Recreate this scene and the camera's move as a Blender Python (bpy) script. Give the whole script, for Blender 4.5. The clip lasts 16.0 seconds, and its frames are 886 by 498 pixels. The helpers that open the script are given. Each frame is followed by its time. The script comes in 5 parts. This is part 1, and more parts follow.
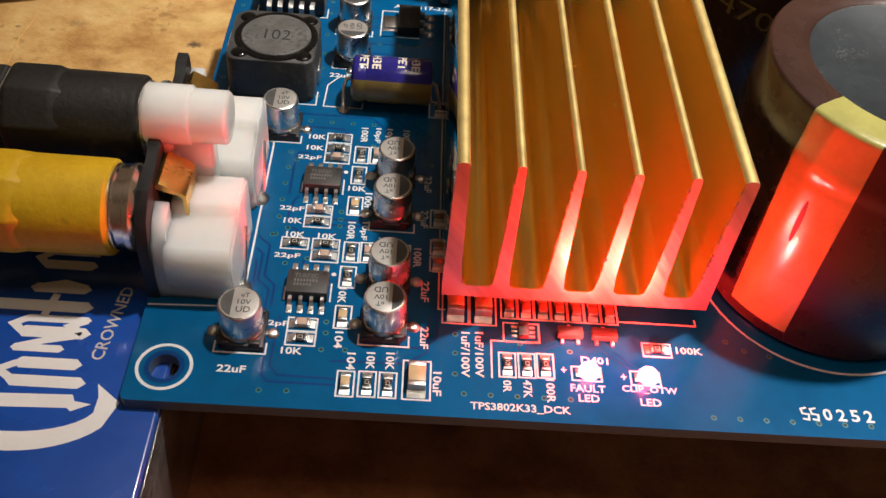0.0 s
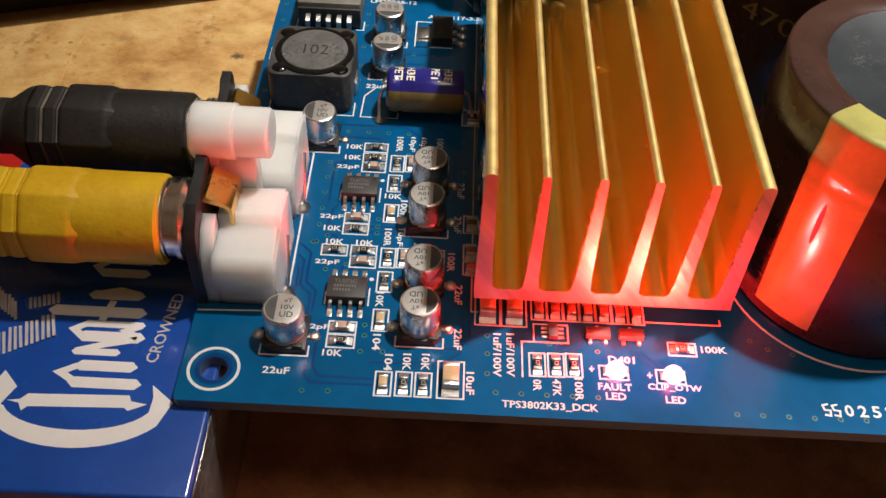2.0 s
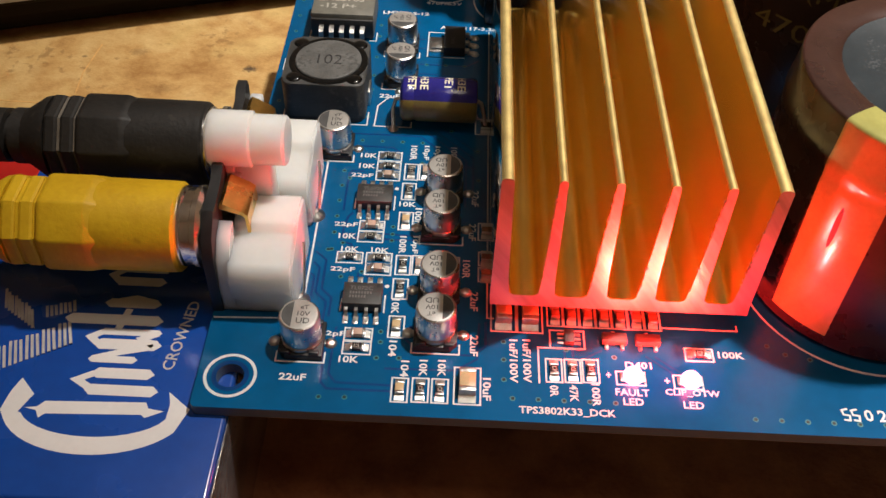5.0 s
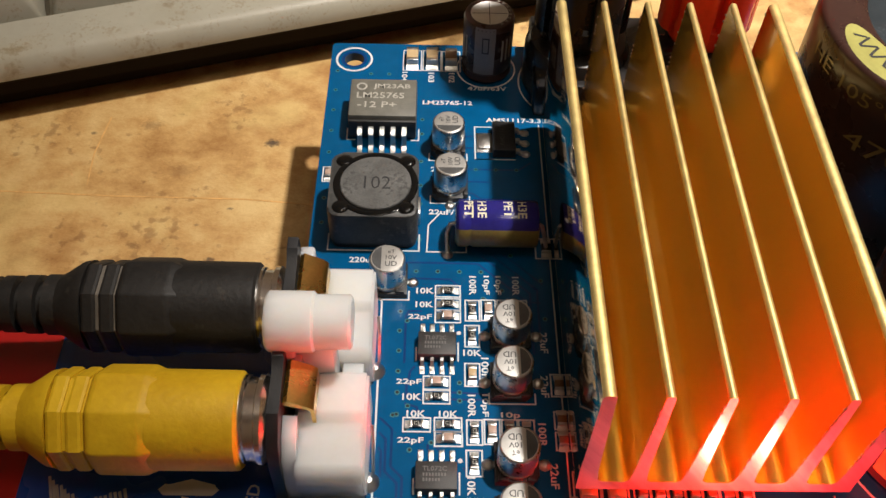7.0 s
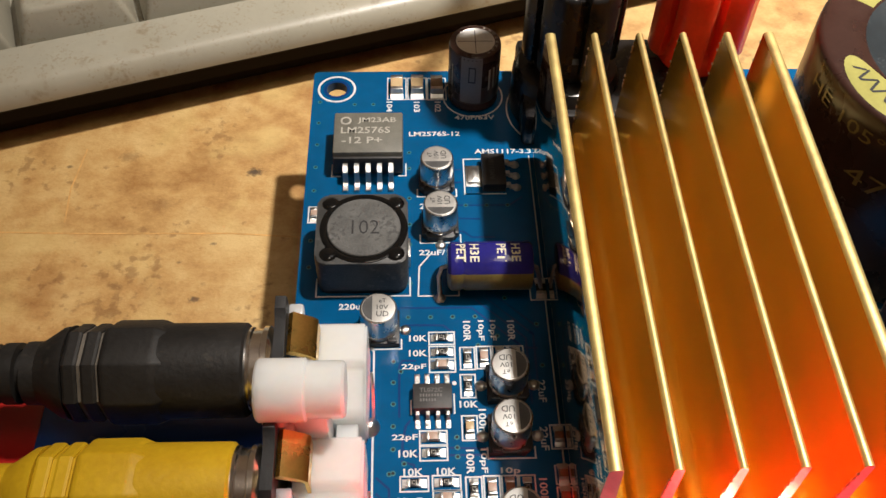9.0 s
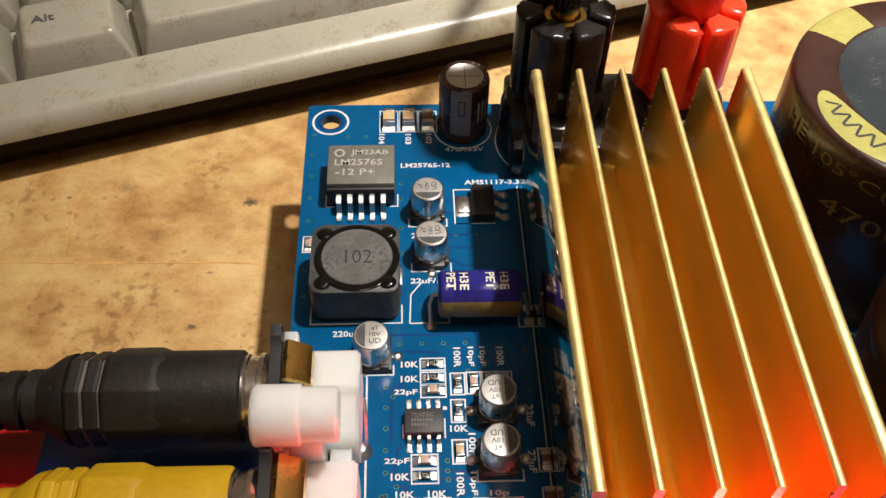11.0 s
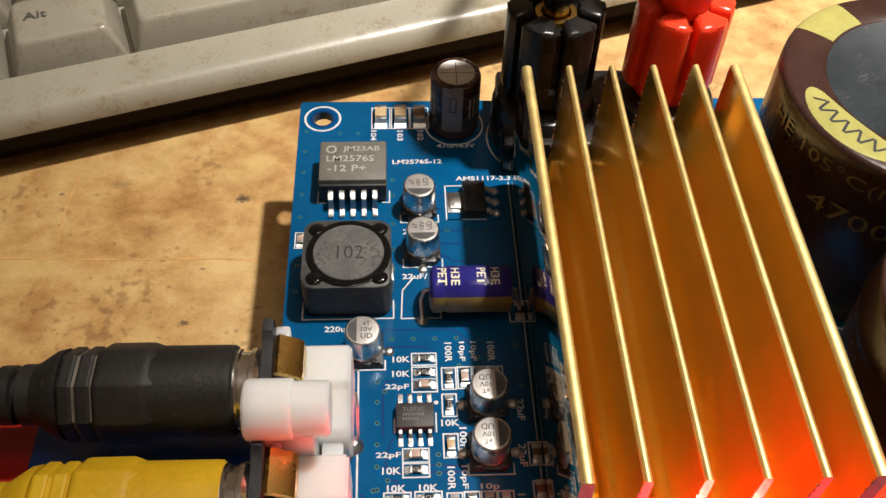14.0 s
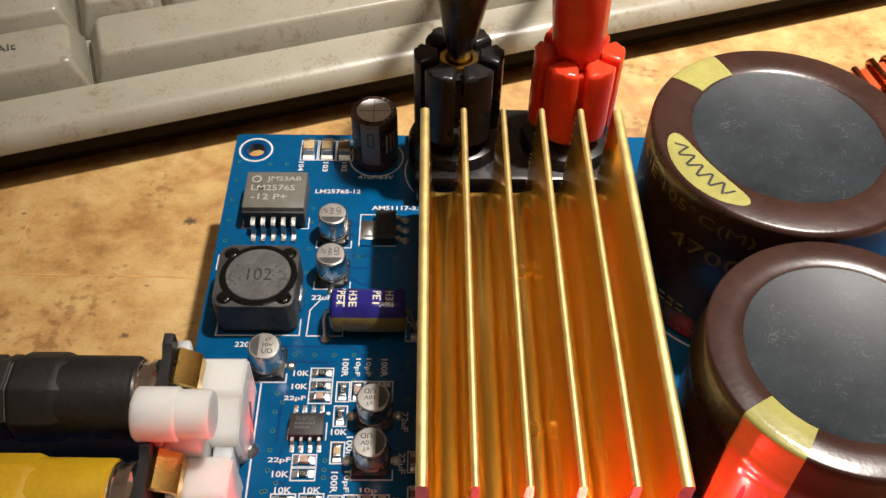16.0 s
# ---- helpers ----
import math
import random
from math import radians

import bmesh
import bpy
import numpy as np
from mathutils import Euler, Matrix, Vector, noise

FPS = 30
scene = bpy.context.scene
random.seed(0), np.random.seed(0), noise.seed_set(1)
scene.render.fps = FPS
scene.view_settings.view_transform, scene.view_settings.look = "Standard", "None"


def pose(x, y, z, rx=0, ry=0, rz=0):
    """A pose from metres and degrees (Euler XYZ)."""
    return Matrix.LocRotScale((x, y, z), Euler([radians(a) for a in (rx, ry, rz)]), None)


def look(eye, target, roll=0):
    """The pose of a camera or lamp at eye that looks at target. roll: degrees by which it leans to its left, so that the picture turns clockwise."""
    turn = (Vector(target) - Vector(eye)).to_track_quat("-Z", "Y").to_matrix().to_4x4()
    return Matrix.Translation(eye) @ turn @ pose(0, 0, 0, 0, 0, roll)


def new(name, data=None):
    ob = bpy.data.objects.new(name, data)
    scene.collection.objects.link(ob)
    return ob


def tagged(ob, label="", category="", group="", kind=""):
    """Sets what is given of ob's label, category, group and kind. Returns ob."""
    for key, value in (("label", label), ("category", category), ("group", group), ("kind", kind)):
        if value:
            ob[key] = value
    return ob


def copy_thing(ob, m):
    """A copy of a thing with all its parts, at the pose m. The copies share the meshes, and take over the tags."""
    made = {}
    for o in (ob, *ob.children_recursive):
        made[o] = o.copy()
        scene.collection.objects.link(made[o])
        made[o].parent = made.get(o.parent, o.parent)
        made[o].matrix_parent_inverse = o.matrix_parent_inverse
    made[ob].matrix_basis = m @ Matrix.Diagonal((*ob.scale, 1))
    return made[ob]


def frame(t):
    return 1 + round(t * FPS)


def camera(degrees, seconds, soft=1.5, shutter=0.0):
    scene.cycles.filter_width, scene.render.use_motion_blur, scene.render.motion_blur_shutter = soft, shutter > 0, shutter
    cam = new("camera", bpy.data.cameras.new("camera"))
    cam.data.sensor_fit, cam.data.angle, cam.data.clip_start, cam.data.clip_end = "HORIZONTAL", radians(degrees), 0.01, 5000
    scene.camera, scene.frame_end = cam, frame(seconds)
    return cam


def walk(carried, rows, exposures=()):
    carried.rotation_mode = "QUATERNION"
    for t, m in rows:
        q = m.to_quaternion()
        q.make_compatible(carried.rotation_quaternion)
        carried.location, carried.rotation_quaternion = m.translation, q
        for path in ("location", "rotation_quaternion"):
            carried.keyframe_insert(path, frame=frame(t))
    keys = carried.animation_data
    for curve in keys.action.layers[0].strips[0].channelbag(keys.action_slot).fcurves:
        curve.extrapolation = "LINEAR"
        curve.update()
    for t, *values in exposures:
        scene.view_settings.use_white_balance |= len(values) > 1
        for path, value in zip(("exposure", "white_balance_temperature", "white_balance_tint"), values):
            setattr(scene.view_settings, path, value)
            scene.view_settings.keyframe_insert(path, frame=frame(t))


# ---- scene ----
cam = camera(50.8, 16.0)
# camera path: seconds, eye, target (mm), roll
PATH = [
    (0, (24.91, -59.67, 86.79), (25.87, -46.15, 72.1), 6.6),
    (0.5, (25.09, -60.02, 87.62), (26.02, -46.57, 72.85), 6.3),
    (1, (25.95, -60.32, 89.62), (26.36, -46.92, 74.78), 4.5),
    (1.5, (26.18, -61.13, 91.5), (26.42, -47.8, 76.59), 3.8),
    (2, (26.01, -62.16, 91.73), (26.05, -48.75, 76.89), 3),
    (2.5, (25.92, -62.63, 91.76), (25.63, -49.15, 76.99), 1.8),
    (3, (25.95, -62.95, 91.57), (25.57, -49.32, 76.94), 1.5),
    (5.5, (24.92, -63.24, 90.77), (24.82, -49.56, 76.18), 2.3),
    (6, (25.27, -52.63, 100.53), (25.1, -39.11, 85.79), 2),
    (6.5, (21.15, -42.48, 104.96), (21.09, -29.33, 89.89), 1.3),
    (7, (13.33, -35.53, 102.63), (13.6, -22.96, 87.07), 1.9),
    (7.5, (12.91, -32.58, 103.35), (13.25, -20.17, 87.67), 1.8),
    (8, (12.49, -28.89, 103.21), (12.91, -16.53, 87.49), 1.6),
    (8.5, (12.69, -27.66, 104.6), (13.21, -15.33, 88.86), 1.7),
    (9, (12.43, -26.23, 105.05), (13.03, -14.01, 89.23), 1.5),
    (11.5, (12.94, -28.85, 108.87), (13.73, -16.11, 93.47), 1.9),
    (12, (13.05, -29.06, 108.71), (13.9, -16.29, 93.34), 2.1),
    (12.5, (13.19, -29.29, 109.29), (14.06, -16.56, 93.88), 2.1),
    (13, (13.34, -29.49, 108.97), (14.2, -16.8, 93.54), 2.1),
    (13.5, (13.21, -28.59, 109.26), (14.06, -15.95, 93.78), 2),
    (14, (13.16, -29.15, 108.85), (14.02, -16.54, 93.35), 2.1),
    (14.5, (13.36, -29.95, 108.69), (14.21, -17.33, 93.19), 2.1),
    (15, (14.39, -30.25, 110.04), (15.18, -17.62, 94.56), 1.8),
    (15.5, (19.8, -31.55, 114.43), (20.44, -18.84, 99), 1.4),
    (16, (31.45, -36.48, 119.28), (31.79, -23.55, 104.03), 1.5),
]
MM = 0.001
walk(cam, [(t, look(Vector(eye) * MM, Vector(target) * MM, roll)) for t, eye, target, roll in PATH],
     [(0, 0.0), (5.5, 0.0), (6, -0.07), (6.5, -0.05), (7.5, 0.0), (9, 0.0), (11.5, 0.09), (12.5, 0.08), (13.5, 0.03), (14.5, -0.02), (15.5, 0.03), (16, -0.04)])

# ---- light ----
world = bpy.data.worlds.new("world")
scene.world = world
world.use_nodes = True
world.node_tree.nodes["Background"].inputs[0].default_value = (1.0, 0.86, 0.7, 1)
world.node_tree.nodes["Background"].inputs[1].default_value = 0.06


def lamp(name, kind, place, energy, colour, target=None, **more):
    data = bpy.data.lights.new(name, kind)
    data.energy, data.color = energy, colour
    for key, value in more.items():
        if key == "radius":
            data.shadow_soft_size = value
        if key == "cone":
            data.spot_size = radians(value)
        if key == "blend":
            data.spot_blend = value
        if key == "size":
            data.size = value
    ob = new(name, data)
    ob.matrix_world = look(Vector(place) * MM, Vector(target) * MM) if target else Matrix.Translation(Vector(place) * MM)
    return ob


# the work lamp that hangs high behind and beyond the board, and the two lit indicator diodes
lamp("desk_lamp_light", "SPOT", (250, 132, 650), 43.0, (1.0, 0.92, 0.845), (235, 185, -20), radius=0.016, cone=66, blend=1.0)
for x, y, up, round_about in ((47.5, 2.2, 0.06, 0.005), (54.3, 2.0, 0.052, 0.005)):
    lamp("diode_light", "AREA", (x, y, 1.6), up, (1.0, 0.024, 0.014), (x - 0.42, y + 1.15, 2.4), size=0.0014)
    lamp("diode_glow", "POINT", (x, y, 1.9), round_about, (1.0, 0.03, 0.1), radius=0.0004)
# weak fill from overhead, added for ambient light without a known lamp
lamp("overhead_fill", "AREA", (150, -100, 1060), 1.35, (1.0, 0.86, 0.7), (150, -100, 0), size=0.3)


# ---- materials ----
def material(name, colour, rough=0.5, metal=0.0, vary=0.15, scale=200.0, bump=0.1, bscale=None, coat=0.0, spec=0.5,
             second=None, stretch=(1, 1, 1), emit=None, power=0.0, sub=0.0, turn=None):
    """A surface with grain at two scales: colour, roughness and relief."""
    m = bpy.data.materials.new(name)
    m.use_nodes = True
    t = m.node_tree
    b = t.nodes["Principled BSDF"]
    b.inputs["Metallic"].default_value = metal
    b.inputs["Specular IOR Level"].default_value = spec
    b.inputs["Coat Weight"].default_value = coat
    b.inputs["Coat Roughness"].default_value = 0.06
    if sub:
        b.inputs["Subsurface Weight"].default_value = sub
        b.inputs["Subsurface Radius"].default_value = (1, 0.9, 0.8)
        b.inputs["Subsurface Scale"].default_value = 0.006
    co = t.nodes.new("ShaderNodeTexCoord")
    mp = t.nodes.new("ShaderNodeMapping")
    mp.inputs["Scale"].default_value = stretch
    t.links.new(co.outputs["Object"], mp.inputs["Vector"])
    if turn:
        tilt = t.nodes.new("ShaderNodeMapping")
        tilt.inputs["Rotation"].default_value = [radians(v) for v in turn]
        t.links.new(co.outputs["Object"], tilt.inputs["Vector"])
        t.links.new(tilt.outputs["Vector"], mp.inputs["Vector"])

    def grain(s, detail=4):
        n = t.nodes.new("ShaderNodeTexNoise")
        n.inputs["Scale"].default_value = s
        n.inputs["Detail"].default_value = detail
        t.links.new(mp.outputs["Vector"], n.inputs["Vector"])
        return n.outputs["Fac"]
    big, fine = grain(scale), grain(scale * 9)
    mixed = t.nodes.new("ShaderNodeMath")
    mixed.operation = "MULTIPLY_ADD"
    t.links.new(fine, mixed.inputs[0])
    mixed.inputs[1].default_value = 0.4
    t.links.new(big, mixed.inputs[2])
    ramp = t.nodes.new("ShaderNodeValToRGB")
    lo = second or [c * (1 - vary) for c in colour]
    hi = colour if second else [min(1, c * (1 + vary)) for c in colour]
    ramp.color_ramp.elements[0].position, ramp.color_ramp.elements[1].position = 0.5, 0.9
    ramp.color_ramp.elements[0].color, ramp.color_ramp.elements[1].color = (*lo, 1), (*hi, 1)
    t.links.new(mixed.outputs[0], ramp.inputs[0])
    t.links.new(ramp.outputs[0], b.inputs["Base Color"])
    rr = t.nodes.new("ShaderNodeMapRange")
    rr.inputs["To Min"].default_value, rr.inputs["To Max"].default_value = max(0.02, rough * 0.8), min(1, rough * 1.2)
    t.links.new(big, rr.inputs["Value"])
    t.links.new(rr.outputs[0], b.inputs["Roughness"])
    if bump:
        bp = t.nodes.new("ShaderNodeBump")
        bp.inputs["Strength"].default_value = bump
        bp.inputs["Distance"].default_value = 0.0002
        t.links.new(fine if not bscale else grain(bscale), bp.inputs["Height"])
        t.links.new(bp.outputs[0], b.inputs["Normal"])
    if emit:
        b.inputs["Emission Color"].default_value = (*emit, 1)
        b.inputs["Emission Strength"].default_value = power
    return m


MASK = material("blue_solder_mask", (0.001, 0.082, 0.215), 0.2, vary=0.18, scale=45, bump=0.06, spec=0.36)
MASK_DARK = material("blue_mask_over_gap", (0.0, 0.035, 0.15), 0.3, vary=0.15, scale=90, bump=0.05, spec=0.38)
EDGE = material("board_edge", (0.07, 0.11, 0.17), 0.6, scale=300)
SILK = material("white_screen_print", (0.64, 0.67, 0.68), 0.5, vary=0.1, scale=800, bump=0.1)
TIN = material("solder", (0.62, 0.62, 0.6), 0.3, 1.0, vary=0.15, scale=900, bump=0.3)
CAN = material("aluminium_can", (0.72, 0.71, 0.69), 0.28, 1.0, vary=0.1, scale=500, bump=0.08)
CAN_TOP = material("printed_can_top", (0.66, 0.65, 0.62), 0.38, 0.75, vary=0.1, scale=500, bump=0.08)
INK = material("black_ink", (0.02, 0.02, 0.022), 0.5, vary=0.2, scale=700, bump=0)
INK_CAN = material("grey_can_ink", (0.09, 0.09, 0.09), 0.45, 0.2, vary=0.2, scale=700, bump=0)
BLACK = material("black_moulding", (0.016, 0.016, 0.017), 0.42, vary=0.3, scale=400, bump=0.15)
CHIP = material("chip_moulding", (0.035, 0.034, 0.033), 0.5, vary=0.2, scale=600, bump=0.25)
CHIP_GREY = material("grey_chip_moulding", (0.15, 0.145, 0.12), 0.5, vary=0.15, scale=500, bump=0.3)
CHIP_INK = material("laser_mark", (0.42, 0.4, 0.35), 0.6, vary=0.15, scale=900, bump=0)
CHIP_MARK = material("dim_laser_mark", (0.13, 0.125, 0.12), 0.55, vary=0.15, scale=900, bump=0)
FERRITE = material("grey_ferrite", (0.05, 0.05, 0.048), 0.48, vary=0.3, scale=350, bump=0.3)
FERRITE_DISC = material("grey_ferrite_top", (0.11, 0.11, 0.105), 0.5, vary=0.3, scale=350, bump=0.3)
GLUE = material("black_glue", (0.006, 0.006, 0.006), 0.08, vary=0.1, scale=500, bump=0.3, bscale=700)
CERAMIC = material("tan_ceramic", (0.55, 0.40, 0.22), 0.35, vary=0.1, scale=500, bump=0.08)
CERAMIC_DARK = material("brown_ceramic", (0.22, 0.13, 0.075), 0.35, vary=0.1, scale=500, bump=0.08)
CERAMIC_PALE = material("pink_grey_ceramic", (0.46, 0.33, 0.26), 0.4, vary=0.1, scale=500, bump=0.08)
RESISTOR = material("black_resistor_film", (0.03, 0.03, 0.03), 0.25, vary=0.2, scale=600, bump=0.05)
ANOD = material("gold_anodised_aluminium", (0.93, 0.61, 0.135), 0.25, 0.92, vary=0.08, scale=60, bump=0.04, coat=1.0, bscale=900, stretch=(1, 0.03, 0.25))
ANOD_EDGE = material("worn_gold_edge", (0.95, 0.73, 0.3), 0.46, 0.85, vary=0.1, scale=400, bump=0.12, bscale=1500)
# Base colour darkened to dim the mirrored board on the shaded outer sides
ANOD_OUTER = material("polished_dimmed_gold_side", (0.4, 0.27, 0.13), 0.07, 1.0, vary=0.06, scale=60, bump=0.0, bscale=300, stretch=(1, 0.05, 0.3))
SAWN = material("sawn_aluminium", (0.46, 0.35, 0.29), 0.38, 0.85, vary=0.25, scale=250, bump=0.4, bscale=900, stretch=(1, 1, 0.06), turn=(0, 35, 0))
SLEEVE = material("brown_sleeve", (0.046, 0.021, 0.016), 0.28, vary=0.2, scale=150, bump=0.1)
SLEEVE_DISC = material("grey_vent_disc", (0.02, 0.027, 0.032), 0.43, vary=0.3, scale=120, bump=0.12, bscale=6000, spec=0.38)
STRIPE = material("yellow_gold_print", (0.41, 0.39, 0.12), 0.18, vary=0.12, scale=200, bump=0.1, spec=1.0)
STRIPE_GREY = material("grey_print", (0.22, 0.2, 0.2), 0.3, vary=0.12, scale=200, bump=0.1)
GOLD_INK = material("gold_ink", (0.2, 0.14, 0.045), 0.4, vary=0.15, scale=400, bump=0)
BLUE_SLEEVE = material("blue_sleeve", (0.022, 0.02, 0.19), 0.2, vary=0.2, scale=250, bump=0.08, coat=0.3)
OLIVE = material("gold_sleeve_band", (0.17, 0.125, 0.035), 0.3, vary=0.25, scale=250, bump=0.08)
PALE_INK = material("pale_ink", (0.75, 0.7, 0.52), 0.5, vary=0.08, scale=400, bump=0)
WHITE_PL = material("white_nylon", (0.78, 0.79, 0.77), 0.24, vary=0.03, scale=120, bump=0.04, sub=1.0)
BRASS = material("gold_plating", (0.7, 0.46, 0.13), 0.28, 1.0, vary=0.15, scale=300, bump=0.1)
CHROME = material("nickel_plating", (0.88, 0.85, 0.8), 0.22, 1.0, vary=0.12, scale=250, bump=0.1)
RUBBER = material("black_rubber", (0.017, 0.0155, 0.014), 0.55, vary=0.35, scale=150, bump=0.35, spec=0.35)
RUBBER_WORN = material("worn_rubber_rib", (0.12, 0.105, 0.085), 0.6, vary=0.35, scale=300, bump=0.3)
YELLOW = material("yellow_rubber", (0.66, 0.415, 0.012), 0.55, second=(0.52, 0.3, 0.008), scale=140, bump=0.3, spec=0.35)
RED_PL = material("red_plastic", (0.84, 0.055, 0.02), 0.24, vary=0.1, scale=200, bump=0.06, sub=0.5)
RED_CARD = material("red_card", (0.42, 0.012, 0.01), 0.3, vary=0.1, scale=100, bump=0.04, coat=0.4)
BLACK_PL = material("black_gloss_plastic", (0.014, 0.013, 0.013), 0.28, vary=0.2, scale=200, bump=0.06)
PACK = material("blue_foil_card", (0.004, 0.06, 0.34), 0.27, vary=0.14, scale=70, bump=0.14, coat=0.6)
PACK_INK = material("white_card_print", (0.76, 0.73, 0.72), 0.4, vary=0.05, scale=200, bump=0.03, coat=0.4)
PACK_STRIPE = material("silver_card_print", (0.5, 0.47, 0.46), 0.4, vary=0.2, scale=500, bump=0.03, coat=0.4)
FILM = material("cellophane_side", (0.11, 0.1, 0.1), 0.14, vary=0.7, scale=120, bump=1.0, bscale=230, coat=0.8)
CASE = material("yellowed_white_plastic", (0.37, 0.35, 0.278), 0.3, vary=0.05, scale=80, bump=0.15)
CORE_RED = material("orange_toroid_coating", (0.6, 0.09, 0.02), 0.4, vary=0.15, scale=200, bump=0.1)
COPPER = material("enamelled_copper", (0.62, 0.2, 0.07), 0.22, 1.0, vary=0.15, scale=300, bump=0.05)
VIA_DARK = material("via_hole", (0.003, 0.006, 0.008), 0.4, vary=0.1, scale=900, bump=0)
VIA_RING = material("masked_via_ring", (0.02, 0.16, 0.2), 0.35, vary=0.2, scale=900, bump=0)
LIT_RED = material("lit_red_diode", (0.9, 0.4, 0.4), 0.3, emit=(1.0, 0.2, 0.3), power=12, bump=0)
WALL = material("painted_wall", (0.6, 0.55, 0.48), 0.8, vary=0.05, scale=5, bump=0.2)


def speckled(m, colour, scale, cut, amount, soft=0.08):
    """Adds dirt specks of a colour to a material."""
    t = m.node_tree
    b = t.nodes["Principled BSDF"]
    was = b.inputs["Base Color"].links[0].from_socket
    co = t.nodes.new("ShaderNodeTexCoord")
    n = t.nodes.new("ShaderNodeTexNoise")
    n.inputs["Scale"].default_value, n.inputs["Detail"].default_value = scale, 5
    w = t.nodes.new("ShaderNodeTexNoise")
    w.inputs["Scale"].default_value = scale * 0.12
    mul = t.nodes.new("ShaderNodeMath")
    mul.operation = "MULTIPLY_ADD"
    mul.inputs[1].default_value = 0.7
    for node in (n, w):
        t.links.new(co.outputs["Object"], node.inputs["Vector"])
    t.links.new(w.outputs["Fac"], mul.inputs[0])
    t.links.new(n.outputs["Fac"], mul.inputs[2])
    r = t.nodes.new("ShaderNodeValToRGB")
    r.color_ramp.elements[0].position, r.color_ramp.elements[1].position = cut, cut + soft
    r.color_ramp.elements[1].color = (amount, amount, amount, 1)
    half = t.nodes.new("ShaderNodeMath")
    half.operation = "MULTIPLY"
    half.inputs[1].default_value = 0.6
    t.links.new(mul.outputs[0], half.inputs[0])
    t.links.new(half.outputs[0], r.inputs[0])
    mix = t.nodes.new("ShaderNodeMix")
    mix.data_type = "RGBA"
    t.links.new(r.outputs[0], mix.inputs[0])
    t.links.new(was, mix.inputs[6])
    mix.inputs[7].default_value = (*colour, 1)
    t.links.new(mix.outputs[2], b.inputs["Base Color"])
    return m


speckled(CASE, (0.16, 0.1, 0.035), 420, 0.58, 0.5, 0.1)
speckled(CASE, (0.27, 0.21, 0.1), 55, 0.5, 0.45, 0.2)
speckled(CASE, (0.2, 0.14, 0.06), 1600, 0.57, 0.35, 0.06)
speckled(YELLOW, (0.2, 0.1, 0.01), 300, 0.62, 0.55)
speckled(SLEEVE_DISC, (0.2, 0.21, 0.22), 2600, 0.58, 0.22, 0.08)
speckled(FERRITE_DISC, (0.03, 0.03, 0.03), 1500, 0.52, 0.6, 0.06)
speckled(FERRITE, (0.16, 0.15, 0.13), 1200, 0.58, 0.4, 0.06)
speckled(RUBBER, (0.09, 0.075, 0.055), 500, 0.57, 0.5, 0.1)


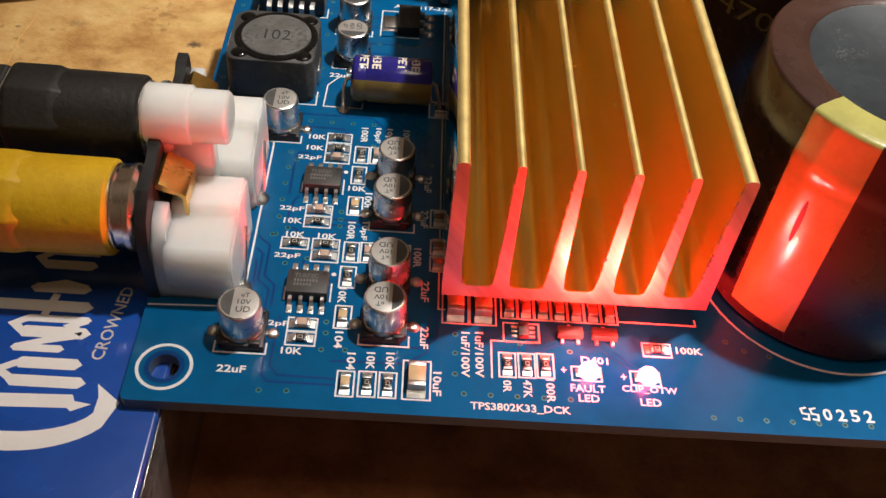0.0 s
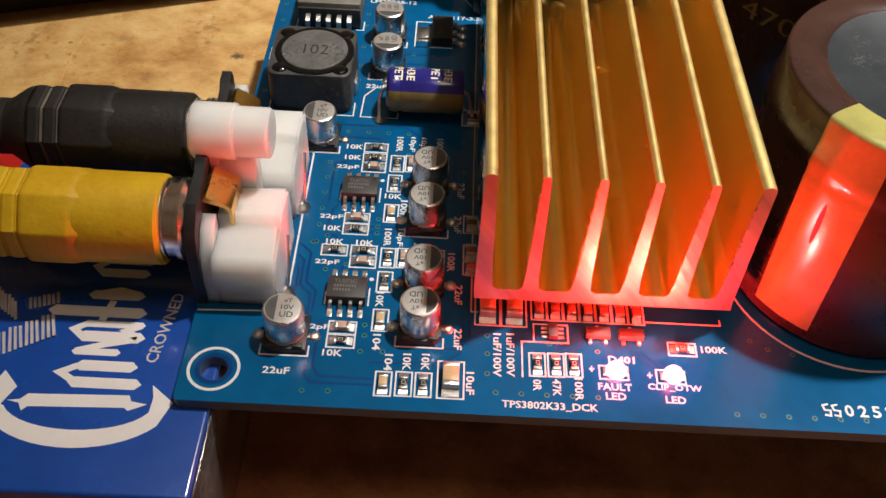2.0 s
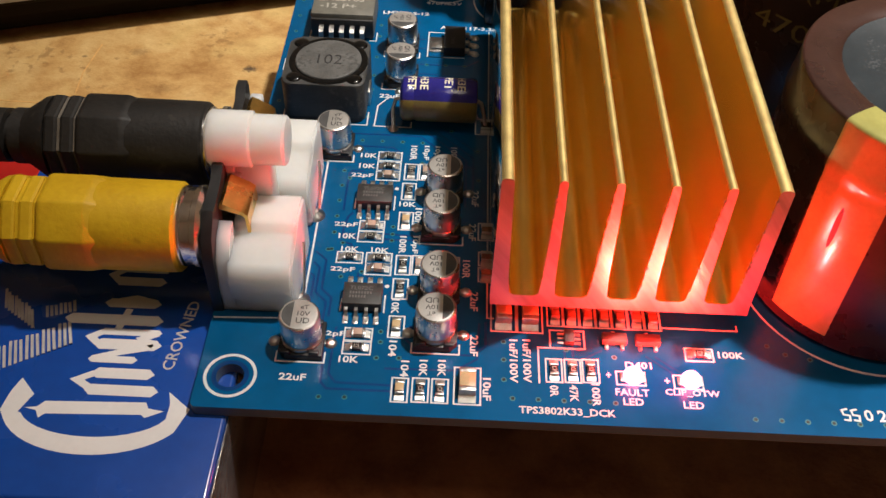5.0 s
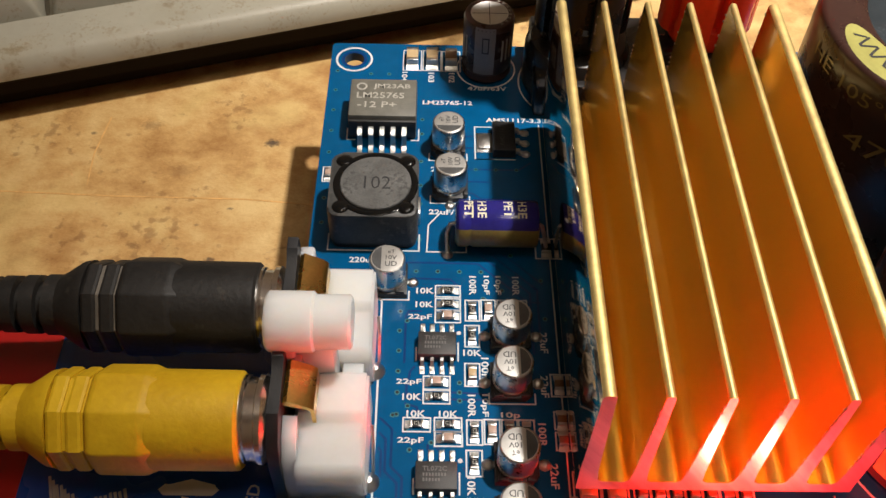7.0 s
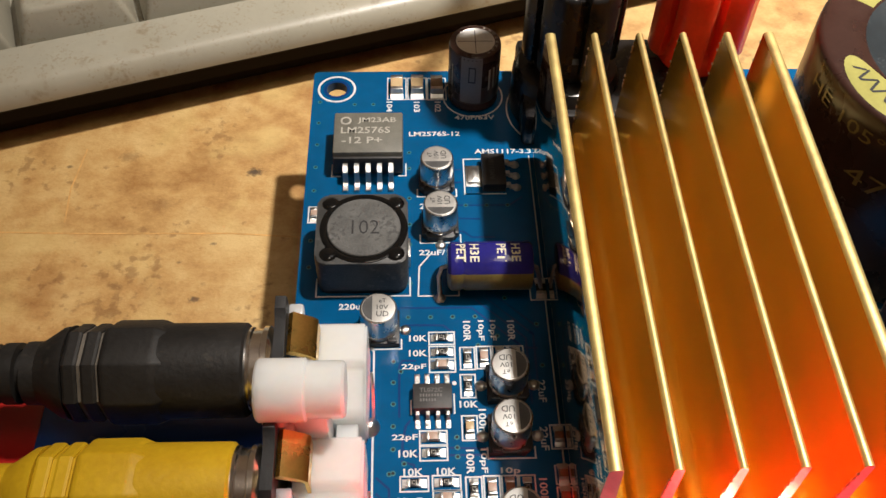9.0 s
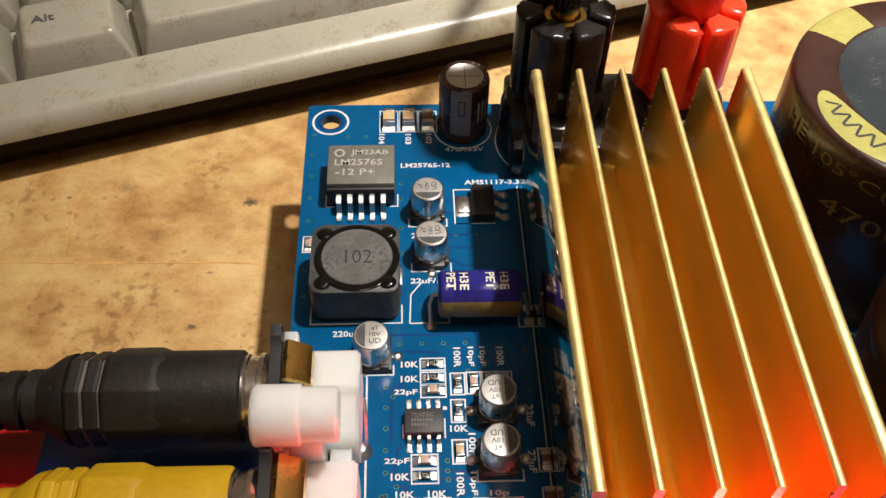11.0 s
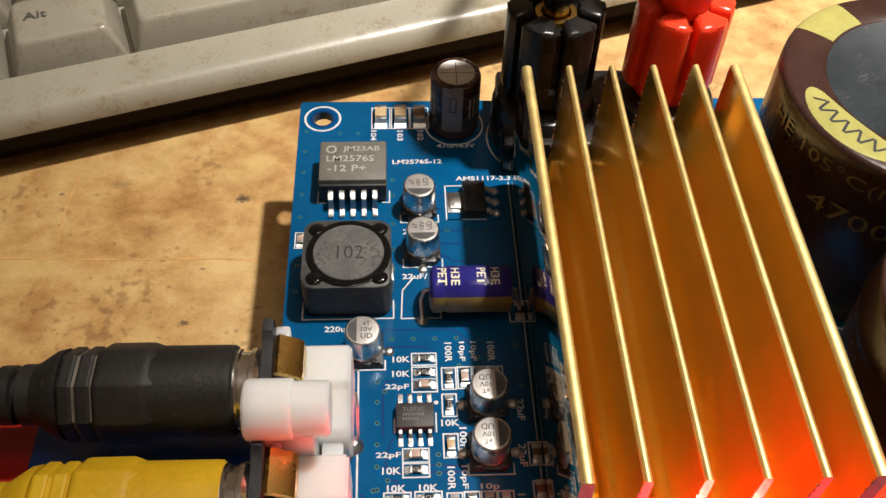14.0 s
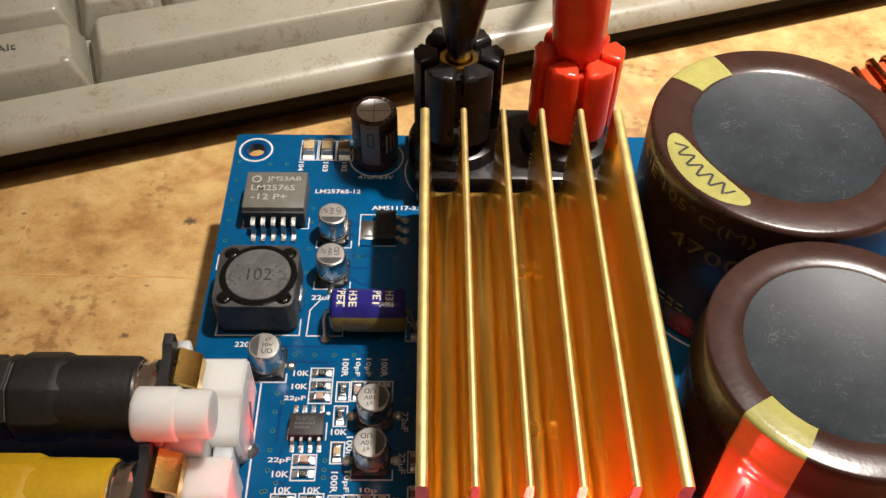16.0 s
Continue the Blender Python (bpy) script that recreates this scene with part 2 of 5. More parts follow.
def wood(name, stops, scale, spots=()):
    m = bpy.data.materials.new(name)
    m.use_nodes = True
    t = m.node_tree
    b = t.nodes["Principled BSDF"]
    co = t.nodes.new("ShaderNodeTexCoord")
    mp = t.nodes.new("ShaderNodeMapping")
    mp.inputs["Scale"].default_value = (1, 1.15, 1)
    t.links.new(co.outputs["Object"], mp.inputs["Vector"])
    out = []
    for s, d in ((scale, 6), (scale * 4, 5), (scale * 40, 3)):
        n = t.nodes.new("ShaderNodeTexNoise")
        n.inputs["Scale"].default_value, n.inputs["Detail"].default_value, n.inputs["Roughness"].default_value = s, d, 0.6
        t.links.new(mp.outputs["Vector"], n.inputs["Vector"])
        out.append(n.outputs["Fac"])
    add = t.nodes.new("ShaderNodeMath")
    add.operation = "MULTIPLY_ADD"
    t.links.new(out[1], add.inputs[0])
    add.inputs[1].default_value = 0.6
    t.links.new(out[0], add.inputs[2])
    add2 = t.nodes.new("ShaderNodeMath")
    add2.operation = "MULTIPLY_ADD"
    t.links.new(out[2], add2.inputs[0])
    add2.inputs[1].default_value = 0.22
    t.links.new(add.outputs[0], add2.inputs[2])
    r = t.nodes.new("ShaderNodeValToRGB")
    e = r.color_ramp.elements
    e[0].position, e[0].color = 0.36, (*stops[0], 1)
    e[1].position, e[1].color = 0.64, (*stops[2], 1)
    mid = e.new(0.49)
    mid.color = (*stops[1], 1)
    half = t.nodes.new("ShaderNodeMath")
    half.operation = "MULTIPLY"
    half.inputs[1].default_value = 0.55
    t.links.new(add2.outputs[0], half.inputs[0])
    t.links.new(half.outputs[0], r.inputs[0])
    colour = r.outputs[0]
    for x, y, size, amount in spots:
        off = t.nodes.new("ShaderNodeVectorMath")
        off.operation = "MULTIPLY_ADD"
        t.links.new(co.outputs["Object"], off.inputs[0])
        off.inputs[1].default_value, off.inputs[2].default_value = (1, 1.5, 0), (-x * MM, -1.5 * y * MM, 0)
        far = t.nodes.new("ShaderNodeVectorMath")
        far.operation = "LENGTH"
        t.links.new(off.outputs[0], far.inputs[0])
        ragged = t.nodes.new("ShaderNodeMath")
        ragged.operation = "MULTIPLY_ADD"
        t.links.new(out[2], ragged.inputs[0])
        ragged.inputs[1].default_value = 1.6 * size * MM
        t.links.new(far.outputs["Value"], ragged.inputs[2])
        fade = t.nodes.new("ShaderNodeMapRange")
        fade.inputs["From Min"].default_value, fade.inputs["From Max"].default_value = 1.2 * size * MM, 1.9 * size * MM
        fade.inputs["To Min"].default_value, fade.inputs["To Max"].default_value = amount, 0
        t.links.new(ragged.outputs[0], fade.inputs["Value"])
        mix = t.nodes.new("ShaderNodeMix")
        mix.data_type = "RGBA"
        t.links.new(fade.outputs[0], mix.inputs[0])
        t.links.new(colour, mix.inputs[6])
        mix.inputs[7].default_value = (0.06, 0.04, 0.025, 1)
        colour = mix.outputs[2]
    t.links.new(colour, b.inputs["Base Color"])
    b.inputs["Roughness"].default_value = 0.5
    bp = t.nodes.new("ShaderNodeBump")
    bp.inputs["Strength"].default_value, bp.inputs["Distance"].default_value = 0.25, 0.0004
    t.links.new(out[2], bp.inputs["Height"])
    t.links.new(bp.outputs[0], b.inputs["Normal"])
    return m


WOOD = wood("worn_plywood", ((0.36, 0.18, 0.05), (0.54, 0.32, 0.11), (0.68, 0.47, 0.195)), 42,
            ((-17.1, 91.7, 1.7, 0.9), (-24.5, 63.2, 1.0, 0.8), (-51.3, 93.5, 0.7, 0.6), (-40.7, 95.9, 2.2, 0.3), (-22.7, 74.9, 0.6, 0.7), (-28.0, 71.0, 0.5, 0.5), (-38.0, 66.0, 1.2, 0.25), (-33.0, 84.0, 2.6, 0.15), (108.0, 118.0, 1.0, 0.6)))
# Dark tone stands for shade over the desk front, red for diode glow
WOOD_DARK = wood("shade_toned_wood", ((0.18, 0.055, 0.026), (0.38, 0.12, 0.05), (0.6, 0.22, 0.09)), 30)


speckled(WOOD, (0.3, 0.12, 0.025), 130, 0.53, 0.5, 0.12)
speckled(WOOD, (0.74, 0.56, 0.22), 75, 0.5, 0.6, 0.12)
speckled(WOOD, (0.2, 0.09, 0.025), 520, 0.6, 0.5, 0.06)


# ---- shape helpers: all lengths in millimetres ----
def bm_new():
    return bmesh.new()


def mesh_of(bm, name, mat, smooth=0):
    me = bpy.data.meshes.new(name)
    bmesh.ops.scale(bm, vec=(MM, MM, MM), verts=bm.verts)
    bmesh.ops.recalc_face_normals(bm, faces=bm.faces)
    if smooth:
        for f in bm.faces:
            f.smooth = True
        for e in bm.edges:
            if len(e.link_faces) != 2 or e.calc_face_angle(0) > radians(smooth):
                e.smooth = False
    bm.to_mesh(me)
    bm.free()
    for one in (mat if isinstance(mat, (list, tuple)) else [mat]):
        me.materials.append(one)
    return me


def part(name, bm, mat, parent, label="", smooth=35):
    ob = new(name, mesh_of(bm, name, mat, smooth) if isinstance(bm, bmesh.types.BMesh) else bm)
    ob.parent = parent
    if label:
        tagged(ob, label)
    return ob


def thing(name, x, y, z, label, category, group="", rz=0, kind=""):
    ob = new(name)
    ob.empty_display_size = 0.002
    ob.matrix_world = pose(x * MM, y * MM, z * MM, 0, 0, rz)
    return tagged(ob, label, category, group, kind)


def box(bm, x0, y0, z0, x1, y1, z1, bev=0.0, seg=2):
    r = bmesh.ops.create_cube(bm, size=1)
    vs = r["verts"]
    bmesh.ops.scale(bm, vec=(x1 - x0, y1 - y0, z1 - z0), verts=vs)
    bmesh.ops.translate(bm, vec=((x0 + x1) / 2, (y0 + y1) / 2, (z0 + z1) / 2), verts=vs)
    if bev:
        es = list({e for v in vs for e in v.link_edges})
        bmesh.ops.bevel(bm, geom=es, offset=bev, segments=seg, affect="EDGES", profile=0.5)
    return bm


def prism(bm, pts, z0, z1, bev=0.0, mat=0, seg=2):
    a = [bm.verts.new((x, y, z0)) for x, y in pts]
    b = [bm.verts.new((x, y, z1)) for x, y in pts]
    n = len(pts)
    fs = [bm.faces.new(list(reversed(a))), bm.faces.new(b)]
    for i in range(n):
        fs.append(bm.faces.new((a[i], a[(i + 1) % n], b[(i + 1) % n], b[i])))
    for f in fs:
        f.material_index = mat
    if bev:
        bmesh.ops.bevel(bm, geom=list(fs[1].edges), offset=bev, segments=seg, affect="EDGES", profile=0.5)
    return bm


def lathe(bm, prof, seg=32, axis="z", centre=(0, 0, 0), a0=0.0, a1=360.0, mat=0):
    """Turns a profile of (radius, height) round an axis."""
    full = abs(a1 - a0 - 360) < 1e-6
    rings = []
    for r, h in prof:
        ring = []
        if r < 1e-6:
            ring = [bm.verts.new((0, 0, h))]
        else:
            for i in range(seg if full else seg + 1):
                a = radians(a0 + (a1 - a0) * i / seg)
                ring.append(bm.verts.new((r * math.cos(a), r * math.sin(a), h)))
        rings.append(ring)
    made = [v for ring in rings for v in ring]
    for p, q in zip(rings, rings[1:]):
        n = max(len(p), len(q))
        for i in range(n if full else n - 1):
            j = (i + 1) % n
            if len(p) == 1 and len(q) == 1:
                continue
            if len(p) == 1:
                f = bm.faces.new((p[0], q[i], q[j]))
            elif len(q) == 1:
                f = bm.faces.new((p[i], p[j], q[0]))
            else:
                f = bm.faces.new((p[i], p[j], q[j], q[i]))
            f.material_index = mat
    if axis == "x":
        for v in made:
            v.co = Vector((v.co.z, v.co.x, v.co.y))
    if axis == "y":
        for v in made:
            v.co = Vector((v.co.y, v.co.z, v.co.x))
    bmesh.ops.translate(bm, vec=centre, verts=made)
    return bm


def tube(bm, pts, r, seg=10):
    """A round bar along points; r is a number or one radius a point."""
    pts = [Vector(p) for p in pts]
    rs = r if isinstance(r, (list, tuple)) else [r] * len(pts)
    rings = []
    side = None
    for i, p in enumerate(pts):
        d = (pts[min(i + 1, len(pts) - 1)] - pts[max(i - 1, 0)]).normalized()
        ref = side if side else (Vector((0, 0, 1)) if abs(d.z) < 0.9 else Vector((0, 1, 0)))
        u = d.cross(ref).normalized() if not side else (ref - d * ref.dot(d)).normalized()
        side = u
        w = d.cross(u)
        rings.append([bm.verts.new(p + (u * math.cos(k * math.tau / seg) + w * math.sin(k * math.tau / seg)) * rs[i]) for k in range(seg)])
    for a, b in zip(rings, rings[1:]):
        for k in range(seg):
            bm.faces.new((a[k], a[(k + 1) % seg], b[(k + 1) % seg], b[k]))
    bm.faces.new(rings[0])
    bm.faces.new(rings[-1])
    return bm


def ribbon(bm, pts, w, z0, z1):
    """A flat strip of width w along a polyline, with mitred corners."""
    P = [Vector((x, y)) for x, y in pts]
    closed = (P[0] - P[-1]).length < 1e-6
    if closed:
        P = P[:-1]
    n = len(P)
    L, R = [], []
    for i in range(n):
        a = P[i - 1] if (closed or i > 0) else None
        b = P[(i + 1) % n] if (closed or i < n - 1) else None
        d0 = (P[i] - a).normalized() if a is not None else (b - P[i]).normalized()
        d1 = (b - P[i]).normalized() if b is not None else d0
        n0, n1 = Vector((-d0.y, d0.x)), Vector((-d1.y, d1.x))
        m = (n0 + n1).normalized()
        m = m * (w / 2 / max(0.35, m.dot(n0)))
        L.append(P[i] + m)
        R.append(P[i] - m)
    top = [[bm.verts.new((*v, z1)) for v in s] for s in (L, R)]
    low = [[bm.verts.new((*v, z0)) for v in s] for s in (L, R)]
    for i in range(n if closed else n - 1):
        j = (i + 1) % n
        bm.faces.new((top[1][i], top[1][j], top[0][j], top[0][i]))
        bm.faces.new((top[0][i], top[0][j], low[0][j], low[0][i]))
        bm.faces.new((low[1][i], low[1][j], top[1][j], top[1][i]))
    return bm


def rounded(x0, y0, x1, y1, r, n=5):
    pts = []
    for cx, cy, a in ((x1 - r, y1 - r, 0), (x0 + r, y1 - r, 90), (x0 + r, y0 + r, 180), (x1 - r, y0 + r, 270)):
        for i in range(n + 1):
            t = radians(a + 90 * i / n)
            pts.append((cx + r * math.cos(t), cy + r * math.sin(t)))
    return pts


FONT_CACHE = {}


def letters(s, height, width=None, depth=0.02, thick=0.0):
    """The outline of a text as vertices and faces in millimetres, centred, lying flat."""
    key = (s, thick)
    if key not in FONT_CACHE:
        c = bpy.data.curves.new("text", "FONT")
        c.body, c.size, c.align_x, c.align_y = s, 1.0, "CENTER", "CENTER"
        c.resolution_u = 2
        c.offset = thick
        ob = new("text", c)
        me = bpy.data.meshes.new_from_object(ob.evaluated_get(bpy.context.evaluated_depsgraph_get()))
        bpy.data.objects.remove(ob)
        co = [v.co.copy() for v in me.vertices]
        fs = [tuple(p.vertices) for p in me.polygons]
        bpy.data.meshes.remove(me)
        FONT_CACHE[key] = (co, fs)
    co, fs = FONT_CACHE[key]
    xs, ys = [v.x for v in co], [v.y for v in co]
    cx, cy = (max(xs) + min(xs)) / 2, (max(ys) + min(ys)) / 2
    sy = height / (max(ys) - min(ys))
    sx = width / (max(xs) - min(xs)) if width else sy
    return [((v.x - cx) * sx, (v.y - cy) * sy, depth) for v in co], fs


def text_bm(s, height, width=None, z=0.02, thick=0.0):
    co, fs = letters(s, height, width, z, thick)
    bm = bm_new()
    vs = [bm.verts.new(c) for c in co]
    for f in fs:
        try:
            bm.faces.new([vs[i] for i in f])
        except ValueError:
            pass
    return bm


def text_part(s, x, y, z, height, width, rz, mat, parent, name="printed_text", thick=0.012):
    ob = part(name, text_bm(s, height, width, 0, thick), mat, parent, smooth=0)
    ob.matrix_local = pose(x * MM, y * MM, z * MM, 0, 0, rz)
    return ob


# ---- desk and room ----
bm = bm_new()
box(bm, -700, 20, -48, 800, 600, -23.6, 1.0)
desk = tagged(new("desk_top", mesh_of(bm, "desk_top", WOOD, 30)), "worn orange-brown plywood desk top with stains", "desk", kind="structure")
# front plank coloured darker and redder than the desk, as shade and glow
bm = bm_new()
box(bm, -700, -400, -48, 800, 19.6, -24.0, 1.0)
tagged(new("desk_front", mesh_of(bm, "desk_front", WOOD_DARK, 30)), "wooden front plank of the desk, coloured dark for shade and reddish for diode glow", "desk", kind="structure")
# floor, walls and ceiling are unseen, added for bounced light and reflections
bm = bm_new()
box(bm, -760, -760, -760, 860, 660, -740)
tagged(new("floor", mesh_of(bm, "floor", WOOD_DARK, 0)), "unseen dark brown wooden floor, added to close the room", "floor", kind="structure")
for n, b in (("wall_north", (-760, 604, -760, 860, 660, 1100)), ("wall_south", (-760, -760, -760, 860, -704, 1100)),
             ("wall_east", (804, -704, -760, 860, 604, 1100)), ("wall_west", (-760, -704, -760, -704, 604, 1100))):
    bm = bm_new()
    box(bm, *b)
    tagged(new(n, mesh_of(bm, n, WALL, 0)), "unseen plain cream wall, added to close the room", "wall", kind="structure")
bm = bm_new()
box(bm, -760, -760, 1100, 860, 660, 1140)
tagged(new("ceiling", mesh_of(bm, "ceiling", WALL, 0)), "unseen plain cream ceiling, added to close the room", "ceiling", kind="structure")

# scratches on the desk
SCRATCH = material("pale_scratch", (0.6, 0.34, 0.11), 0.6, vary=0.2, scale=200, bump=0.3)
b = bm_new()
ribbon(b, [(-72, 78.5), (-45, 77.5), (-20, 77.2), (-8, 76.2)], 0.35, -23.7, -23.55)
part("scratch", b, SCRATCH, desk)
b = bm_new()
ribbon(b, [(-49, 98), (-50, 88), (-49.4, 80)], 0.3, -23.7, -23.55)
part("scratch", b, SCRATCH, desk)

# ---- circuit board ----
X0, Y0, X1, Y1 = -3.9, -4.5, 128.0, 92.4
board = thing("circuit_board", 0, 0, 0, "blue printed circuit board of an audio amplifier, populated", "circuit board")
b = bm_new()
loops = [rounded(X0, Y0, X1, Y1, 0.8)] + [[(cx + 1.65 * math.cos(math.tau * i / 28), cy + 1.65 * math.sin(math.tau * i / 28)) for i in range(28)] for cx, cy in ((0, 0), (0, 88.2))]
edges = []
for lp in loops:
    vs = [b.verts.new((x, y, 0)) for x, y in lp]
    edges += [b.edges.new((vs[i], vs[(i + 1) % len(vs)])) for i in range(len(vs))]
fill = bmesh.ops.triangle_fill(b, use_beauty=True, use_dissolve=False, edges=edges)
top = [f for f in fill["geom"] if isinstance(f, bmesh.types.BMFace)]
ext = bmesh.ops.extrude_face_region(b, geom=top)
bmesh.ops.translate(b, vec=(0, 0, -1.6), verts=[g for g in ext["geom"] if isinstance(g, bmesh.types.BMVert)])
bmesh.ops.recalc_face_normals(b, faces=b.faces)
for f in b.faces:
    if abs(f.normal.z) < 0.5:
        f.material_index = 1
part("laminate", b, [MASK, EDGE], board, "glossy blue solder mask", smooth=0)


def silk_ring(x, y, r0, r1, a0=0, a1=360):
    b = bm_new()
    lathe(b, [(r0, 0.012), (r0, 0.035), (r1, 0.035), (r1, 0.012)], 64, centre=(x, y, 0), a0=a0, a1=a1)
    part("screen_print_ring", b, SILK, board, smooth=0)


def silk_line(pts, w=0.2):
    b = bm_new()
    ribbon(b, pts, w, 0.01, 0.032)
    part("screen_print_line", b, SILK, board, smooth=0)


def silk_box(cx, cy, w, h):
    silk_line([(cx - w / 2, cy - h / 2), (cx + w / 2, cy - h / 2), (cx + w / 2, cy + h / 2), (cx - w / 2, cy + h / 2), (cx - w / 2, cy - h / 2)])


def silk_text(s, x, y, rz=0, h=1.0, w=None):
    text_part(s, x, y, 0.034, h, w or 0.8 * len(s) * h, rz, SILK, board, thick=0.022)


for cy in (0, 88.2):
    silk_ring(0, cy, 2.75, 3.12)
    b = bm_new()
    lathe(b, [(1.66, -1.59), (1.66, 0.01), (2.2, 0.012)], 40, centre=(0, cy, 0))
    part("hole_rim", b, MASK_DARK, board)

# traces that show through the mask
TRACES = [
    [(7.2, 4.2), (10.6, 4.2), (10.6, -0.2), (11.4, -1.2), (19.4, -1.2)], [(11.6, 8.0), (11.4, 1.0), (12.4, -0.3), (19.4, -0.4)],
    [(4.1, 44.9), (20.0, 44.8), (26.5, 38.4), (28.4, 38.2)], [(10.8, 42.1), (16.1, 42.0), (17.4, 40.7), (17.4, 40.2)],
    [(20.5, 46.2), (27.0, 39.8), (27.0, 30)], [(22, 46.4), (28.0, 40.4), (28.0, 33)], [(23.5, 46.6), (28.8, 41.4)],
    [(17.8, 61.6), (19.0, 60.5), (22.0, 60.4)], [(18.6, 63.0), (26.5, 63.0), (28.5, 64.6)], [(18.6, 58.2), (19.6, 58.0), (20.6, 57.0), (24, 57.0)],
    [(7.4, 20.5), (9.0, 19.0), (9.0, 14.0), (10.4, 12.6), (10.4, 9.5)], [(7.4, 18.5), (8.3, 17.6), (8.3, 13.4), (9.8, 11.9), (9.8, 8.5)],
    [(7.4, 16.5), (7.8, 16.0), (7.8, 12.6)], [(18.0, 2.0), (26.5, 2.2), (29.0, 4.0), (29.2, 9.5)], [(20.2, 6.6), (22.0, 4.4), (28.5, 4.5), (30.0, 6.0), (30.0, 9.8)],
    [(11.6, 28.0), (11.0, 27.2), (10.6, 25.0), (10.6, 23.4), (13.0, 23.4)], [(16.0, 24.2), (21, 24.0)], [(16.0, 23.2), (21.5, 23.2)],
    [(50.5, 5.6), (53.6, 3.2)], [(49.4, 5.6), (53.2, 2.6)], [(42.0, 4.8), (44.2, 6.2)], [(40.6, 4.8), (40.6, 6.8)], [(39.6, 4.8), (39.6, 6.8)],
    [(17.4, 67.5), (19.6, 67.6)], [(17.4, 70.0), (19.6, 70.2)], [(12.4, 36.6), (10.6, 36.6), (10.2, 35.8), (10.2, 28.4)], [(17.6, 14.0), (18.1, 13.4)],
    [(12.0, 21.2), (12.0, 22.0), (10.4, 22.6)], [(13.4, 17.0), (13.4, 16.2)], [(14.6, 17.0), (14.6, 16.2)], [(20.6, 8.6), (21.6, 8.0)], [(40, 11.2), (40, 13)], [(44, 11.2), (44, 13)], [(48, 11.2), (48, 13)],
]
for tr in TRACES:
    b = bm_new()
    ribbon(b, tr, 0.3, 0.002, 0.012)
    part("trace", b, MASK_DARK, board, smooth=0)

# plated through holes
VIAS = [(10.7, -2.4), (13.7, -2.3), (17.2, 5.9), (17.1, 7.5), (16.9, 3.5), (19.6, 3.6), (32.2, 6.8), (32.2, 4.1), (32.2, 1.2), (69.5, 6.2), (10.6, 18.9),
        (24.6, 46.3), (28.6, 42.0), (11.7, 73.8), (11.7, 70.5), (11.7, 64.5), (11.7, 55.8), (11.7, 59.5), (11.7, 49.0), (8.9, 40.8), (9.0, 20.9), (10.4, 35.0),
        (17.3, 25.6), (17.3, 24.2), (17.3, 23.0), (28.8, 35.6), (10.8, 22.2), (11.2, 16.2), (13.8, 17.2), (45.6, 5.2), (39.8, 6.0), (20.6, 38.8), (23.2, 40.2), (64.6, 8.0), (66.6, 6.8)]
VIAS += [(33.2 + 3 * i, -1.4) for i in range(5)] + [(61.2 + 3 * i, -2.75) for i in range(14)] + [(11.4 + 3 * i, 43.35) for i in range(4)] + [(9.45, 36.5 - 3.1 * i) for i in range(6)]
VIAS += [(-2.6 + 0.02 * i, 85.2 - 4.75 * i) for i in range(8)] + [(20 + 3.1 * i, 63.0) for i in range(3)] + [(14 + 3 * i, 90.9) for i in range(3)] + [(3.0, 84.6), (6.0, 84.6)]
b1, b2 = bm_new(), bm_new()
lathe(b1, [(0.19, 0.016), (0.36, 0.016), (0.36, 0.002)], 14)
lathe(b2, [(0.0, 0.014), (0.2, 0.018)], 12)
ring_me, hole_me = mesh_of(b1, "via", VIA_RING, 0), mesh_of(b2, "via_hole", VIA_DARK, 0)
for x, y in VIAS:
    v = part("via", ring_me, None, board)
    v.location = (x * MM, y * MM, 0)
    h = part("via_hole", hole_me, None, v)

# ---- surface-mounted parts ----
def chip_part(name, x, y, rz, size, height, mat, label, category, group, frame_size=None, mark=None, pad=0.62):
    """A two-ended chip with soldered ends, on its printed frame. size: length and width."""
    ob = thing(name, x, y, 0.02, label, category, group, rz)
    l, w = size
    e = 0.2 * l
    b = bm_new()
    box(b, -l / 2 + e, -w / 2, 0.02, l / 2 - e, w / 2, height, 0.05)
    part("body", b, mat, ob)
    for s in (-1, 1):
        b = bm_new()
        box(b, s * l / 2 - (e if s > 0 else 0), -w / 2 - 0.02, 0, s * l / 2 + (e if s < 0 else 0), w / 2 + 0.02, height + 0.02, 0.06)
        part("terminal", b, TIN, ob)
        b = bm_new()
        x0, x1 = sorted((s * (l / 2 - 0.02), s * (l / 2 + pad)))
        box(b, x0, -w / 2 - 0.08, 0, x1, w / 2 + 0.08, 0.3 * height)
        for v in b.verts:
            if abs(v.co.x) > l / 2 + 0.1:
                v.co.z = min(v.co.z, 0.06)
        part("solder_fillet", b, TIN, ob)
    if mark:
        b = bm_new()
        box(b, -0.3, -0.24, height, -0.22, 0.24, height + 0.012)
        box(b, 0.2, -0.24, height, 0.28, 0.24, height + 0.012)
        box(b, -0.12, -0.24, height, 0.1, -0.16, height + 0.012)
        box(b, -0.12, 0.14, height, 0.1, 0.22, height + 0.012)
        part("printed_code", b, CHIP_INK, ob)
    if frame_size:
        a = radians(rz)
        fw, fh = frame_size
        if abs(math.sin(a)) > 0.7:
            fw, fh = fh, fw
        silk_box(x, y, fw, fh)
    return ob


R_FRAME = (3.35, 1.9)
def resistor(x, y, rz=0):
    chip_part("resistor", x, y, rz, (1.7, 0.95), 0.48, RESISTOR, "tiny black surface-mount resistor soldered to the blue board", "resistor", "chip resistors", R_FRAME, True)


